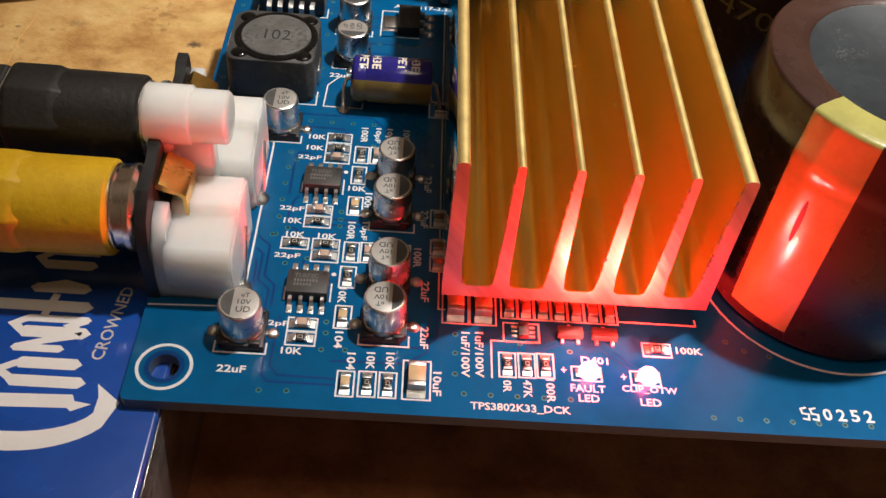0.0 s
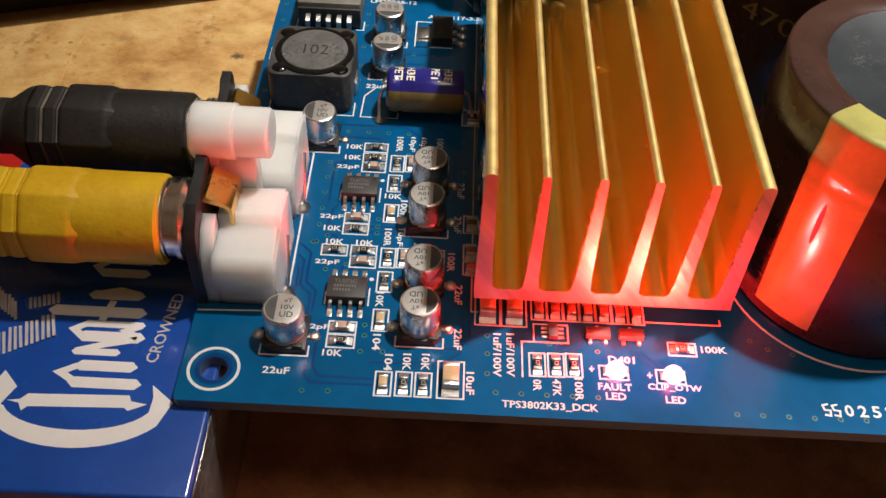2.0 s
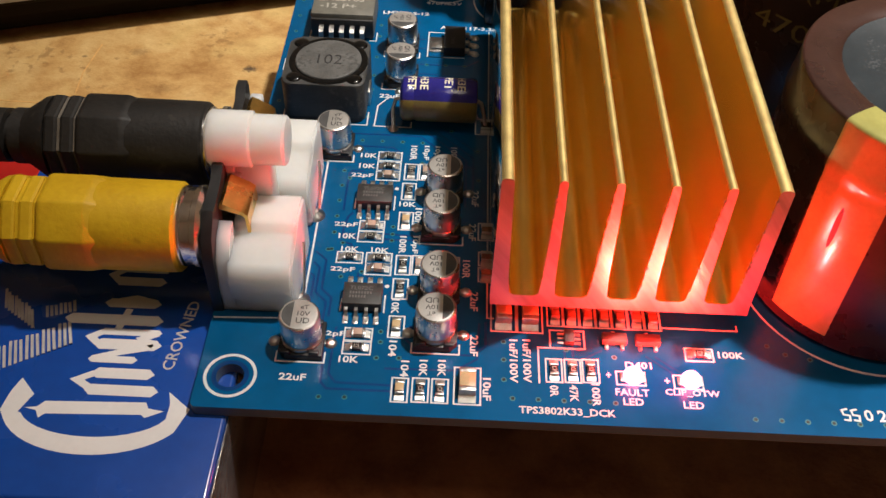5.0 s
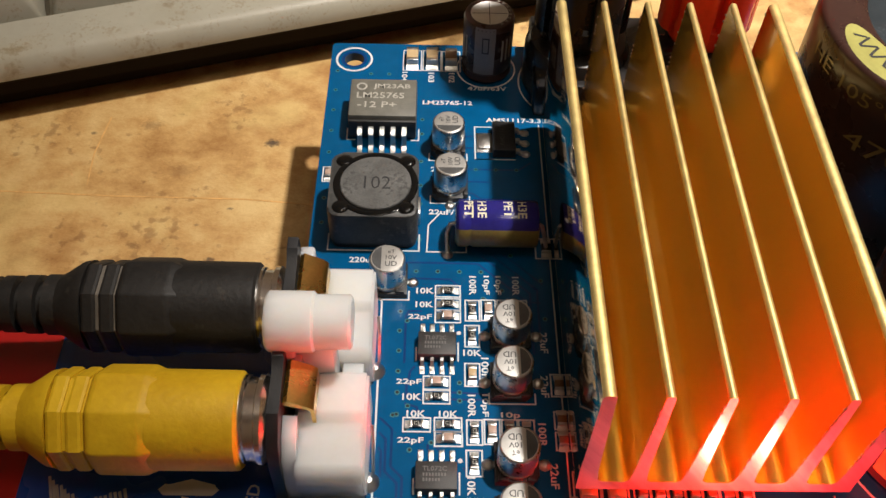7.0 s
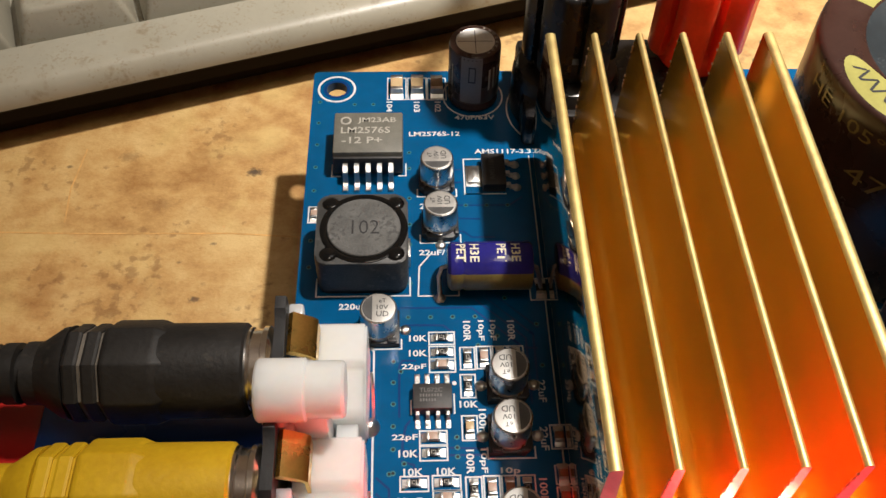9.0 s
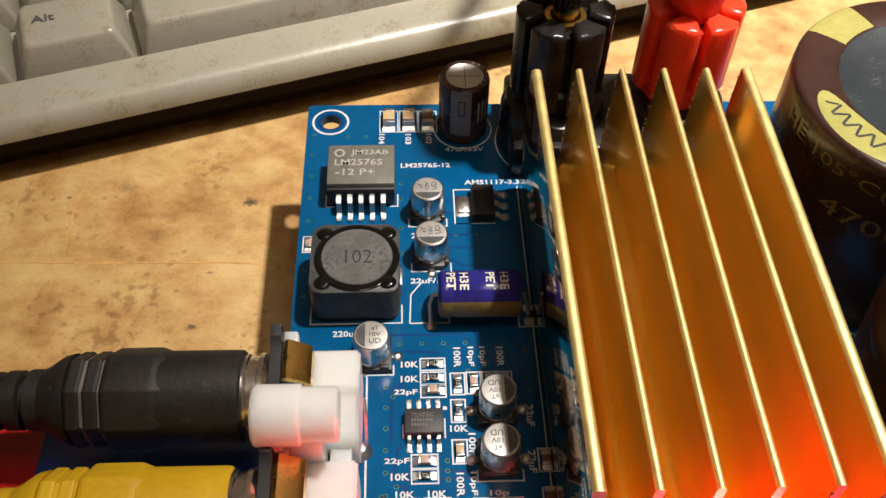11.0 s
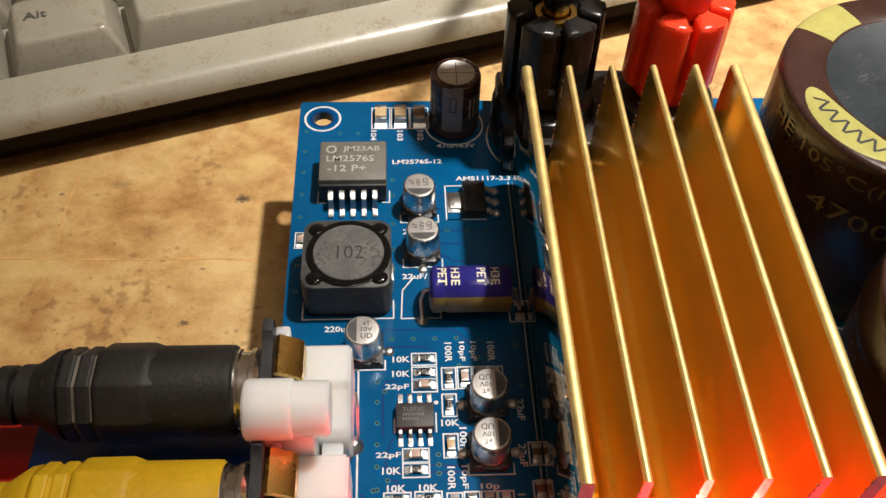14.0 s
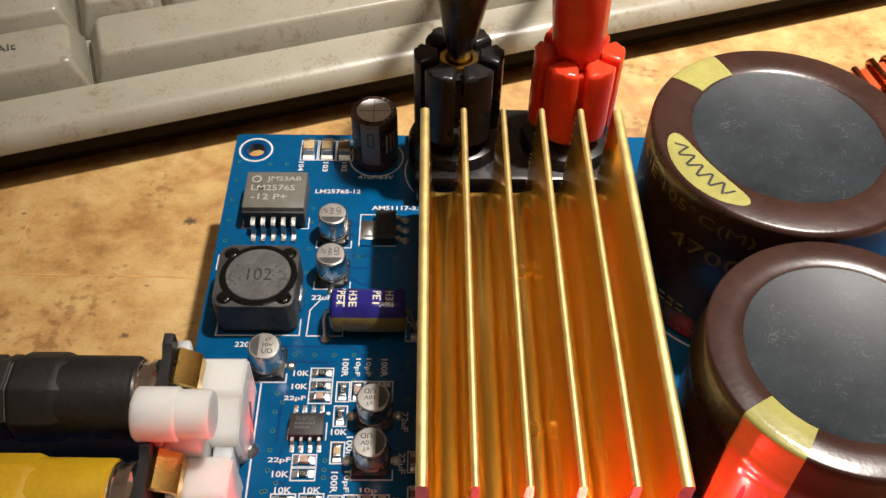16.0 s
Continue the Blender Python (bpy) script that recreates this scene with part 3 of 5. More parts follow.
def ceramic(x, y, rz=0, mat=None):
    chip_part("ceramic_capacitor", x, y, rz, (1.75, 1.0), 0.75, mat or CERAMIC_PALE, "tiny pinkish ceramic chip capacitor soldered to the blue board", "capacitor", "chip capacitors", R_FRAME)


def big_ceramic(x, y, mat, label, fs=(5.2, 3.1)):
    chip_part("ceramic_capacitor", x, y, 90, (3.3, 1.9), 1.5, mat, label, "capacitor", "large chip capacitors", fs, pad=0.75)


CH = -18.15   # the second channel repeats the first nearer the front edge
for dy in (0.0, CH):
    resistor(19.1, 36.8 + dy, 90)
    ceramic(21.25, 36.9 + dy, 90)
    ceramic(23.4, 36.9 + dy, 90, CERAMIC_DARK)
    resistor(25.5, 36.9 + dy, 90)
    resistor(19.0, 32.7 + dy, 90)
    ceramic(14.4, 25.55 + dy - (0.5 if dy else 0))
    resistor(14.4, 23.5 + dy - (0.5 if dy else 0))
ceramic(18.95, 26.8, 90, CERAMIC)
ceramic(18.95, 8.35, 90, CERAMIC)
resistor(15.8, 39.95)
resistor(15.8, 37.75)
ceramic(15.8, 35.75)
resistor(12.0, 19.6)
resistor(15.85, 19.65)
ceramic(15.9, 17.7)
ceramic(20.0, -0.95, 90, CERAMIC)
resistor(22.4, -0.85, 90)
resistor(24.7, -0.85, 90)
resistor(38.2, 2.85, 90)
resistor(40.45, 2.9, 90)
resistor(42.6, 3.0, 90)
resistor(56.0, 6.15)
for i in range(7):
    ceramic(38.65 + 2.03 * i, 11.3, 90, CERAMIC_DARK)
big_ceramic(27.9, 0.05, CERAMIC, "tan ceramic chip capacitor near the front edge of the board")
big_ceramic(32.2, 11.0, CERAMIC, "tan ceramic chip capacitor half under the gold heat sink")
big_ceramic(35.5, 11.0, CERAMIC, "tan ceramic chip capacitor half under the gold heat sink")
big_ceramic(9.8, 88.2, CERAMIC, "tan ceramic chip capacitor at the back edge of the board", (5.1, 3.0))
big_ceramic(13.1, 88.2, CERAMIC, "tan ceramic chip capacitor at the back edge of the board", (5.1, 3.0))
big_ceramic(16.3, 88.1, CERAMIC_DARK, "brown ceramic chip capacitor at the back edge of the board", (5.1, 3.0))
chip_part("resistor", 29.7, 47.7, 90, (2.0, 1.3), 0.5, RESISTOR, "small black chip resistor beside the gold heat sink", "resistor", "chip resistors", (3.6, 3.0), True)
for y in (25.4, 20.4, 17.6):
    chip_part("ceramic_capacitor", 29.9, y, 90, (1.6, 1.1), 0.6, CERAMIC_DARK, "dark brown chip capacitor at the foot of the heat sink", "capacitor", "chip capacitors", (3.2, 2.0) if y > 22 else (2.4, 1.8))
chip_part("ceramic_capacitor", -2.2, 61.5, 90, (1.6, 1.0), 0.6, CERAMIC_PALE, "small chip capacitor half under the choke", "capacitor", "chip capacitors", (3.0, 1.7))


def electrolytic(x, y, rz):
    """Surface-mount electrolytic capacitor: square base, can with a groove, printed top."""
    ob = thing("electrolytic_capacitor", x, y, 0.02, "small silver aluminium capacitor on a black square base", "capacitor", "small aluminium capacitors", rz)
    b = bm_new()
    h = 2.65
    prism(b, [(-h, -h + 0.9), (-h + 0.9, -h), (h, -h), (h, h), (-h + 0.9, h), (-h, h - 0.9)], 0, 0.9, 0.12)
    for s in (-1, 1):
        for q in (-1, 1):
            box(b, s * 1.7 - 0.6, q * 2.3 - 0.3, 0.9, s * 1.7 + 0.6, q * 2.3 + 0.3, 1.35, 0.1)
    part("base", b, BLACK, ob, "black plastic base")
    for s in (-1, 1):
        b = bm_new()
        box(b, min(s * 2.2, s * 3.5), -0.36, 0, max(s * 2.2, s * 3.5), 0.36, 0.26, 0.06)
        part("lead", b, TIN, ob)
        b = bm_new()
        lathe(b, [(0.8, 0.0), (0.72, 0.16), (0.5, 0.36), (0.2, 0.44), (0, 0.45)], 12, centre=(s * 3.4, 0, 0))
        part("solder_fillet", b, TIN, ob)
    b = bm_new()
    lathe(b, [(2.3, 0.85), (2.42, 1.0), (2.42, 1.35), (2.2, 1.5), (2.2, 1.62), (2.45, 1.8), (2.45, 5.0), (2.38, 5.25), (2.2, 5.36)], 40)
    part("can", b, CAN, ob)
    b = bm_new()
    lathe(b, [(2.2, 5.36), (2.1, 5.38), (0, 5.38)], 40)
    part("printed_top", b, CAN_TOP, ob)
    b = bm_new()
    pts = [(2.05 * math.cos(radians(a)), 2.05 * math.sin(radians(a))) for a in range(112, 249, 8)]
    prism(b, pts, 5.38, 5.39)
    part("polarity_mark", b, INK_CAN, ob, smooth=0)
    for s, yy, hh, ww in (("eT", 1.1, 0.62, 0.95), ("10V", 0.1, 0.7, 1.5), ("UD", -0.95, 0.85, 1.6)):
        text_part(s, 0.55, yy, 5.395, hh, ww, 0, INK_CAN, ob)
    return ob


first = electrolytic(7.6, 41.35, 0)
for x, y, rz in ((15.8, 67.7, 90), (16.1, 58.95, 90), (24.0, 32.7, 180), (23.85, 25.6, 180), (7.8, 5.35, 0), (24.0, 14.4, 180), (23.85, 7.45, 180)):
    copy_thing(first, pose(x * MM, y * MM, 0.02 * MM, 0, 0, rz))
for x, y in ((7.6, 41.35), (15.8, 67.7), (16.1, 58.95), (7.8, 5.35), (23.9, 25.6), (23.9, 7.45)):
    silk_line([(x - 2.9, y - 1.4), (x - 2.9, y - 2.95), (x + 2.9, y - 2.95), (x + 2.9, y - 1.4)])


def soic(x, y):
    """Eight-lead chip with gull-wing leads."""
    ob = thing("op_amp_chip", x, y, 0.02, "black eight-lead op-amp chip with silver gull-wing leads", "chip", "op-amp chips")
    b = bm_new()
    box(b, -2.45, -1.95, 0.15, 2.45, 1.95, 1.55, 0.12)
    for v in b.verts:
        if v.co.z > 1.0 and v.co.y > 1.5:
            v.co.y -= 0.25
        if v.co.z > 1.0 and v.co.y < -1.5:
            v.co.y += 0.12
    part("body", b, CHIP, ob)
    for i in range(4):
        px = -1.905 + 1.27 * i
        for s in (-1, 1):
            b = bm_new()
            prof = [(1.9, 0.95), (2.45, 0.95), (2.65, 0.75), (2.8, 0.22), (3.45, 0.22), (3.45, 0.04), (2.65, 0.04), (2.45, 0.6), (2.3, 0.75), (1.9, 0.75)]
            a = [b.verts.new((px - 0.22, s * q, z)) for q, z in prof]
            c = [b.verts.new((px + 0.22, s * q, z)) for q, z in prof]
            b.faces.new(a)
            b.faces.new(c)
            for k in range(len(prof)):
                b.faces.new((a[k], a[(k + 1) % 10], c[(k + 1) % 10], c[k]))
            part("lead", b, TIN, ob)
            b = bm_new()
            box(b, px - 0.33, min(s * 2.6, s * 3.85), 0, px + 0.33, max(s * 2.6, s * 3.85), 0.1, 0.03)
            part("solder_pad", b, TIN, ob)
    b = bm_new()
    lathe(b, [(0, 1.556), (0.24, 1.556)], 16, centre=(1.9, 1.2, 0))
    part("pin_mark", b, INK, ob)
    b = bm_new()
    text_part("TL072C", -0.2, 0.75, 1.558, 0.62, 2.9, 0, CHIP_MARK, ob)
    for yy, x0, x1 in ((0.0, -1.6, 1.0), (-0.65, -1.6, 0.4)):
        k = x0
        while k < x1:
            box(b, k, yy - 0.2, 1.545, k + 0.22, yy + 0.2, 1.558)
            k += 0.36
    part("printed_bars", b, CHIP_MARK, ob)
    silk_line([(x - 2.7, y - 1.9), (x - 2.7, y + 0.2)])
    silk_line([(x + 2.75, y - 1.9), (x + 2.75, y + 1.0)])
    b = bm_new()
    lathe(b, [(0.3, 0.01), (0.3, 0.033), (0, 0.034)], 14, centre=(x + 2.85, y + 2.5, 0))
    part("screen_print_dot", b, SILK, board)


soic(14.4, 30.65)
soic(14.45, 12.35)

# voltage regulator with a metal tab
reg = thing("regulator_chip", 24.4, 68.7, 0.02, "small black regulator chip with a soldered metal tab", "chip")
b = bm_new()
box(b, -1.75, -3.2, 0.1, 1.75, 3.2, 1.75, 0.15)
part("body", b, BLACK, reg)
b = bm_new()
box(b, -3.9, -1.5, 0, -1.7, 1.5, 0.45, 0.08)
part("tab", b, TIN, reg, "soldered metal tab")
b = bm_new()
box(b, -4.2, -2.1, 0, -1.8, 2.1, 0.12, 0.03)
part("solder_pad", b, TIN, reg)
for yy in (2.3, 0, -2.3):
    b = bm_new()
    box(b, 1.7, yy - 0.36, 0.35, 2.5, yy + 0.36, 0.95, 0.08)
    box(b, 2.3, yy - 0.36, 0.02, 3.4, yy + 0.36, 0.4, 0.08)
    part("lead", b, TIN, reg)
    b = bm_new()
    lathe(b, [(0.75, 0), (0.6, 0.2), (0.3, 0.4), (0, 0.42)], 12, centre=(3.4, yy, 0))
    part("solder_fillet", b, TIN, reg)
text_part("AMS1117", -0.3, 0, 1.76, 0.8, 4.4, 90, FERRITE, reg)
silk_line([(22.6, 65.2), (20.0, 65.2), (20.0, 72.3), (26.2, 72.3)])
silk_line([(20.0, 65.2), (26.2, 65.2)])

# switching regulator
lm = thing("switching_regulator", 5.6, 73.7, 0.02, "grey five-lead switching regulator soldered flat to the board", "chip")
b = bm_new()
box(b, -5.2, -4.3, 0.2, 5.2, 4.4, 4.5, 0.25)
for v in b.verts:
    if v.co.z > 3:
        v.co.y = v.co.y * 0.97 + 0.15
part("body", b, CHIP_GREY, lm, "dusty grey moulded body")
b = bm_new()
box(b, -5.15, -4.5, 0.3, 5.15, -4.0, 3.7, 0.12)
part("lower_body", b, CHIP, lm)
b = bm_new()
box(b, -4.9, 4.2, 0.02, 4.9, 5.9, 1.2, 0.1)
part("tab", b, TIN, lm)
for i in range(5):
    px = -3.4 + 1.7 * i
    b = bm_new()
    prof = [(-4.3, 2.7), (-5.5, 2.7), (-6.1, 2.3), (-6.5, 0.6), (-6.8, 0.4), (-7.9, 0.4), (-7.9, 0.05), (-6.4, 0.05), (-6.05, 0.4), (-5.7, 2.0), (-5.4, 2.25), (-4.3, 2.25)]
    a = [b.verts.new((px - 0.36, q, z)) for q, z in prof]
    c = [b.verts.new((px + 0.36, q, z)) for q, z in prof]
    b.faces.new(a)
    b.faces.new(c)
    for k in range(len(prof)):
        b.faces.new((a[k], a[(k + 1) % 12], c[(k + 1) % 12], c[k]))
    part("lead", b, TIN, lm)
for s, xx, yy, w in (("JM23AB", 1.3, 2.6, 5.8), ("LM2576S", -0.4, 0.6, 7.4), ("-12 P+", -0.9, -1.5, 6.0)):
    text_part(s, xx, yy, 4.512, 1.35, w, 0, CHIP_INK, lm)
b = bm_new()
lathe(b, [(0.55, 4.505), (0.55, 4.515), (0.85, 4.515), (0.85, 4.505)], 20, centre=(-3.4, 2.6, 0))
part("maker_mark", b, CHIP_INK, lm)
silk_line([(1.4, 69.0), (0.0, 69.0), (0.0, 71.5)])
silk_line([(10.0, 69.0), (11.2, 69.0), (11.2, 71.5)])

# shielded power choke
ch = thing("power_choke", 5.3, 53.3, 0.02, "square black shielded power choke with a grey round ferrite top", "inductor")
b = bm_new()
prism(b, rounded(-6.2, -6.05, 6.2, 6.05, 1.6, 6), 0.9, 6.9, 0.35)
part("shield", b, FERRITE, ch, "dark grey ferrite shield")
b = bm_new()
prism(b, rounded(-6.0, -5.85, 6.0, 5.85, 1.4, 6), 0.0, 0.92)
part("base", b, BLACK, ch)
b = bm_new()
lathe(b, [(6.0, 6.85), (5.9, 7.02), (5.6, 7.14), (5.25, 7.1), (4.9, 6.95)], 56, centre=(0.25, 0, 0))
part("glue_ring", b, GLUE, ch, "glossy black glue")
for sx in (-1, 1):
    for sy in (-1, 1):
        b = bm_new()
        lathe(b, [(1.25, 6.85), (1.15, 7.0), (0.75, 7.2), (0.3, 7.28), (0, 7.28)], 18, centre=(0.1 + sx * 4.45, sy * 4.35, 0))
        part("glue_blob", b, GLUE, ch)
b = bm_new()
lathe(b, [(5.0, 6.9), (4.96, 7.2), (4.83, 7.3), (0, 7.3)], 56, centre=(0.25, 0, 0))
part("ferrite_disc", b, FERRITE_DISC, ch)
text_part("102", 0.5, -0.1, 7.31, 2.4, 3.7, 0, INK, ch, thick=-0.006)
for s in (-1, 1):
    b = bm_new()
    box(b, s * 6.25 - 0.25, -1.6, 0.0, s * 6.25 + 0.25, 1.6, 2.6, 0.1)
    part("terminal", b, TIN, ch)
silk_line([(-1.2, 50.0), (-1.2, 46.9), (11.7, 46.9), (11.7, 50.0)])

# tall brown capacitor
ec = thing("radial_capacitor", 22.1, 86.4, 0.02, "upright brown-black capacitor with a scored silver top", "capacitor")
b = bm_new()
lathe(b, [(3.9, 0.3), (4.05, 0.5), (4.05, 1.2), (3.85, 1.6), (4.05, 2.0), (4.05, 10.7), (3.9, 11.2), (3.4, 11.45), (3.0, 11.4)], 40)
part("sleeve", b, SLEEVE, ec, "dark brown plastic sleeve")
b = bm_new()
lathe(b, [(3.05, 11.38), (2.9, 11.3), (0, 11.3)], 36)
part("can_top", b, CAN_TOP, ec, "silver scored top")
b = bm_new()
box(b, -2.7, -0.06, 11.28, 2.7, 0.06, 11.315)
box(b, -0.06, -2.7, 11.28, 0.06, 2.7, 11.315)
part("score_mark", b, INK_CAN, ec)
b = bm_new()
lathe(b, [(4.07, 2.1), (4.07, 10.6), (3.93, 11.15)], 10, a0=236, a1=284)
part("polarity_stripe", b, STRIPE_GREY, ec, "grey stripe down the side")
b = bm_new()
for z0, z1, a0, a1 in ((6.4, 9.4, 254, 256.5), (6.4, 9.4, 267.5, 270), (9.2, 9.45, 254, 270), (6.35, 6.6, 254, 270)):
    lathe(b, [(4.09, z0), (4.09, z1)], 4, a0=a0, a1=a1)
part("minus_mark", b, INK, ec)
for a in (300, 312, 324, 196, 208):
    b = bm_new()
    lathe(b, [(4.08, 4.4), (4.08, 8.6)], 3, a0=a, a1=a + 5)
    part("printed_bar", b, CHIP_INK, ec)
for a in range(300, 420, 17):
    b = bm_new()
    lathe(b, [(3.5, 11.44), (3.15, 11.43)], 3, a0=a, a1=a + 8)
    part("printed_bar", b, CHIP_INK, ec)
silk_ring(22.1, 86.4, 4.7, 4.95)


def wrap(bm, radius, turn=0.0):
    """Bends a flat text round the z axis: x runs along the girth, y up, on the side that faces -y at turn 0."""
    bmesh.ops.triangulate(bm, faces=list(bm.faces))
    for v in bm.verts:
        a = v.co.x / radius + radians(turn)
        v.co = Vector((radius * math.sin(a), -radius * math.cos(a), v.co.y))
    return bm


# blue axial capacitor lying on its side
bc = thing("axial_capacitor", 22.5, 49.0, 3.85, "blue and gold sleeved capacitor lying on the board", "capacitor")
b = bm_new()
prof = [(0, -5.75), (2.6, -5.75), (2.9, -5.6), (3.25, -5.3), (3.32, -5.0), (3.32, -4.1), (3.12, -3.8), (3.12, -3.6), (3.32, -3.3), (3.32, 5.2), (3.1, 5.6), (2.5, 5.75), (0, 5.75)]
lathe(b, prof, 44, axis="x")
for f in b.faces:
    c = f.calc_center_median()
    a = math.degrees(math.atan2(c.z, -c.y))
    if -95 < a < 36:
        f.material_index = 1
part("sleeve", b, [BLUE_SLEEVE, OLIVE], bc, "blue sleeve with a gold band")
for xx, s in ((-4.0, "PET"), (-2.2, "H3E"), (1.4, "PET"), (3.3, "H3E")):
    b = text_bm(s, 1.25, 3.0, 0, 0.02)
    for v in b.verts:
        x, y = v.co.x, v.co.y
        a = x / 3.34 + radians(2)
        v.co = Vector((y + xx, -3.34 * math.sin(a), 3.34 * math.cos(a)))
    part("printed_text", b, PALE_INK, bc, smooth=0)
b = bm_new()
tube(b, [(-5.7, 0, 0), (-6.5, -0.1, -0.2), (-6.9, -0.6, -1.6), (-6.8, -1.8, -3.0), (-6.75, -2.9, -3.7)], 0.3, 8)
part("lead", b, TIN, bc)
b = bm_new()
tube(b, [(5.7, 0, 0), (6.4, -0.1, -0.3), (6.9, -0.7, -2.2), (7.2, -1.4, -3.6)], 0.3, 8)
part("lead", b, TIN, bc)
b = bm_new()
lathe(b, [(0.8, 0), (0.65, 0.2), (0.3, 0.55), (0, 0.6)], 14, centre=(-6.75, -2.6, -3.85))
part("solder_fillet", b, TIN, bc)
silk_line([(14.8, 54.2), (14.3, 53.6), (13.0, 51.8), (12.8, 46.8), (15.0, 46.8)])
silk_line([(16.4, 46.8), (18.4, 46.8), (18.4, 48.2)])

# printed labels
for s, x, y, rz in (("22uF", 7.3, 0.2, 0), ("22pF", 11.2, 6.8, 0), ("10K", 13.6, 3.1, 0), ("104", 18.75, 5.0, -90), ("104", 20.4, 2.1, -90), ("10K", 22.6, 2.3, -90), ("10K", 24.8, 2.4, -90),
                    ("10uF", 30.2, -0.3, -90), ("1uF/100V", 33.4, 4.0, -90), ("1uF/100V", 35.0, 4.1, -90), ("22uF", 28.6, 6.0, -90), ("22uF", 28.5, 13.0, -90), ("100R", 27.4, 18.4, -90),
                    ("0R", 38.1, -0.1, -90), ("47K", 40.4, -0.3, -90), ("100R", 43.0, -0.4, -90), ("FAULT", 47.3, 0.2, 0), ("LED", 47.3, -1.1, 0), ("CLIP_OTW", 54.4, 0.45, 0), ("LED", 54.3, -1.2, 0),
                    ("100K", 59.9, 6.3, 0), ("D401", 48.4, 4.15, 0), ("104", 8.6, 84.0, -90), ("103", 13.0, 83.9, -90), ("102", 16.4, 83.9, -90), ("47uF/63V", 22.2, 81.4, 0),
                    ("LM2576S-12", 15.7, 77.8, 0), ("AMS1117-3.3", 26.2, 73.9, 0), ("22uF/16V", 16.2, 54.3, 0), ("10K", 12.7, 40.0, 0), ("10K", 12.65, 37.7, 0), ("22pF", 12.1, 35.6, 0),
                    ("100R", 19.2, 41.0, -90), ("10pF", 21.0, 41.1, -90), ("10pF", 22.6, 41.1, -90), ("100R", 25.1, 41.0, -90), ("10K", 19.0, 30.1, 0), ("100n", 20.6, 27.8, -90), ("22pF", 10.9, 25.6, 0), ("10K", 11.3, 23.5, 0),
                    ("22uF", 28.4, 31.8, -90), ("220uH", 4.0, 45.2, 0), ("22uF", 28.1, 25.2, -90), ("10p", 23.6, 21.0, 0), ("10K", 11.9, 21.1, 0), ("10K", 15.9, 21.1, 0), ("22pF", 11.3, 17.4, 0),
                    ("100R", 18.8, 22.3, -90), ("10pF", 20.4, 22.4, -90), ("10K", 18.6, 11.6, -90), ("+", 44.7, 2.6, 0), ("+", 51.6, 2.1, 0), ("2", 13.6, 62.9, 0), ("R", 28.3, 50.2, 0)):
    silk_text(s, x, y, rz, 0.8 if s == "+" else 1.0)
silk_text("TPS3802K33_DCK", 39.5, -2.95, 0, 1.15, 11.2)
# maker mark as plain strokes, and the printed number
for x in (71.5, 72.6):
    silk_line([(x + 0.7, -0.7), (x, -0.9), (x + 0.1, -1.5), (x + 0.8, -1.6), (x + 0.7, -2.3), (x, -2.2)], 0.24)
for k, digit in enumerate("0252"):
    silk_text(digit, 74.5 + 1.6 * k, -1.5, 0, 1.6, 1.05)
silk_line([(30.15, 73.0), (30.15, 10.4), (31.0, 10.4)])
silk_line([(51.6, 10.1), (61.3, 10.1), (61.3, 11.0)])
silk_line([(41.5, 6.2), (36.4, 6.2), (36.4, 0.9)])
silk_ring(36.4, 83.0, 8.85, 9.1)
silk_ring(56.0, 83.6, 8.85, 9.1)
silk_ring(78.7, 20.0, 15.6, 15.9)
silk_ring(83.0, 62.2, 20.0, 20.3)
silk_line([(-3.7, 8.6), (6.4, 9.0)])
silk_line([(7.0, 9.4), (6.9, 38.0), (6.2, 39.4)], 0.25)

# small supervisor chip, two diodes and two lit indicator diodes
sv = thing("supervisor_chip", 40.2, 7.6, 0.02, "tiny six-lead supervisor chip on the board", "chip")
b = bm_new()
box(b, -0.6, -1.0, 0.1, 0.6, 1.0, 0.9, 0.06)
part("body", b, CHIP, sv)
for yy in (-0.65, 0, 0.65):
    for s in (-1, 1):
        b = bm_new()
        box(b, min(s * 0.6, s * 1.4), yy - 0.17, 0.02, max(s * 0.6, s * 1.4), yy + 0.17, 0.25, 0.04)
        part("lead", b, TIN, sv)
silk_box(40.0, 7.6, 4.2, 2.7)
for x in (45.7, 49.8):
    q = thing("transistor", x, 7.6, 0.02, "tiny black three-lead transistor on the board", "transistor", "transistors")
    b = bm_new()
    box(b, -1.5, -0.65, 0.12, 1.5, 0.65, 1.05, 0.08)
    part("body", b, CHIP, q)
    for px, s in ((-0.95, -1), (0.95, -1), (0, 1)):
        b = bm_new()
        box(b, px - 0.22, min(s * 0.6, s * 1.35), 0.02, px + 0.22, max(s * 0.6, s * 1.35), 0.35, 0.06)
        part("lead", b, TIN, q)
for x, y in ((47.5, 2.2), (54.3, 2.0)):
    q = thing("indicator_diode", x, y, 0.02, "lit red indicator diode on the blue board", "indicator light", "lit indicator diodes")
    b = bm_new()
    box(b, -0.8, -0.6, 0.0, 0.8, 0.6, 0.35, 0.05)
    part("base", b, SILK, q)
    b = bm_new()
    lathe(b, [(1.15, 0.33), (1.15, 0.75), (1.0, 1.1), (0.65, 1.36), (0.3, 1.46), (0, 1.48)], 24)
    part("lens", b, LIT_RED, q, "glowing red lens")
    for s in (-1, 1):
        b = bm_new()
        box(b, s * 1.15 - 0.35, -0.55, 0.0, s * 1.15 + 0.35, 0.55, 0.2, 0.05)
        part("terminal", b, TIN, q)
    silk_box(x - 0.2, y, 3.4, 1.9)

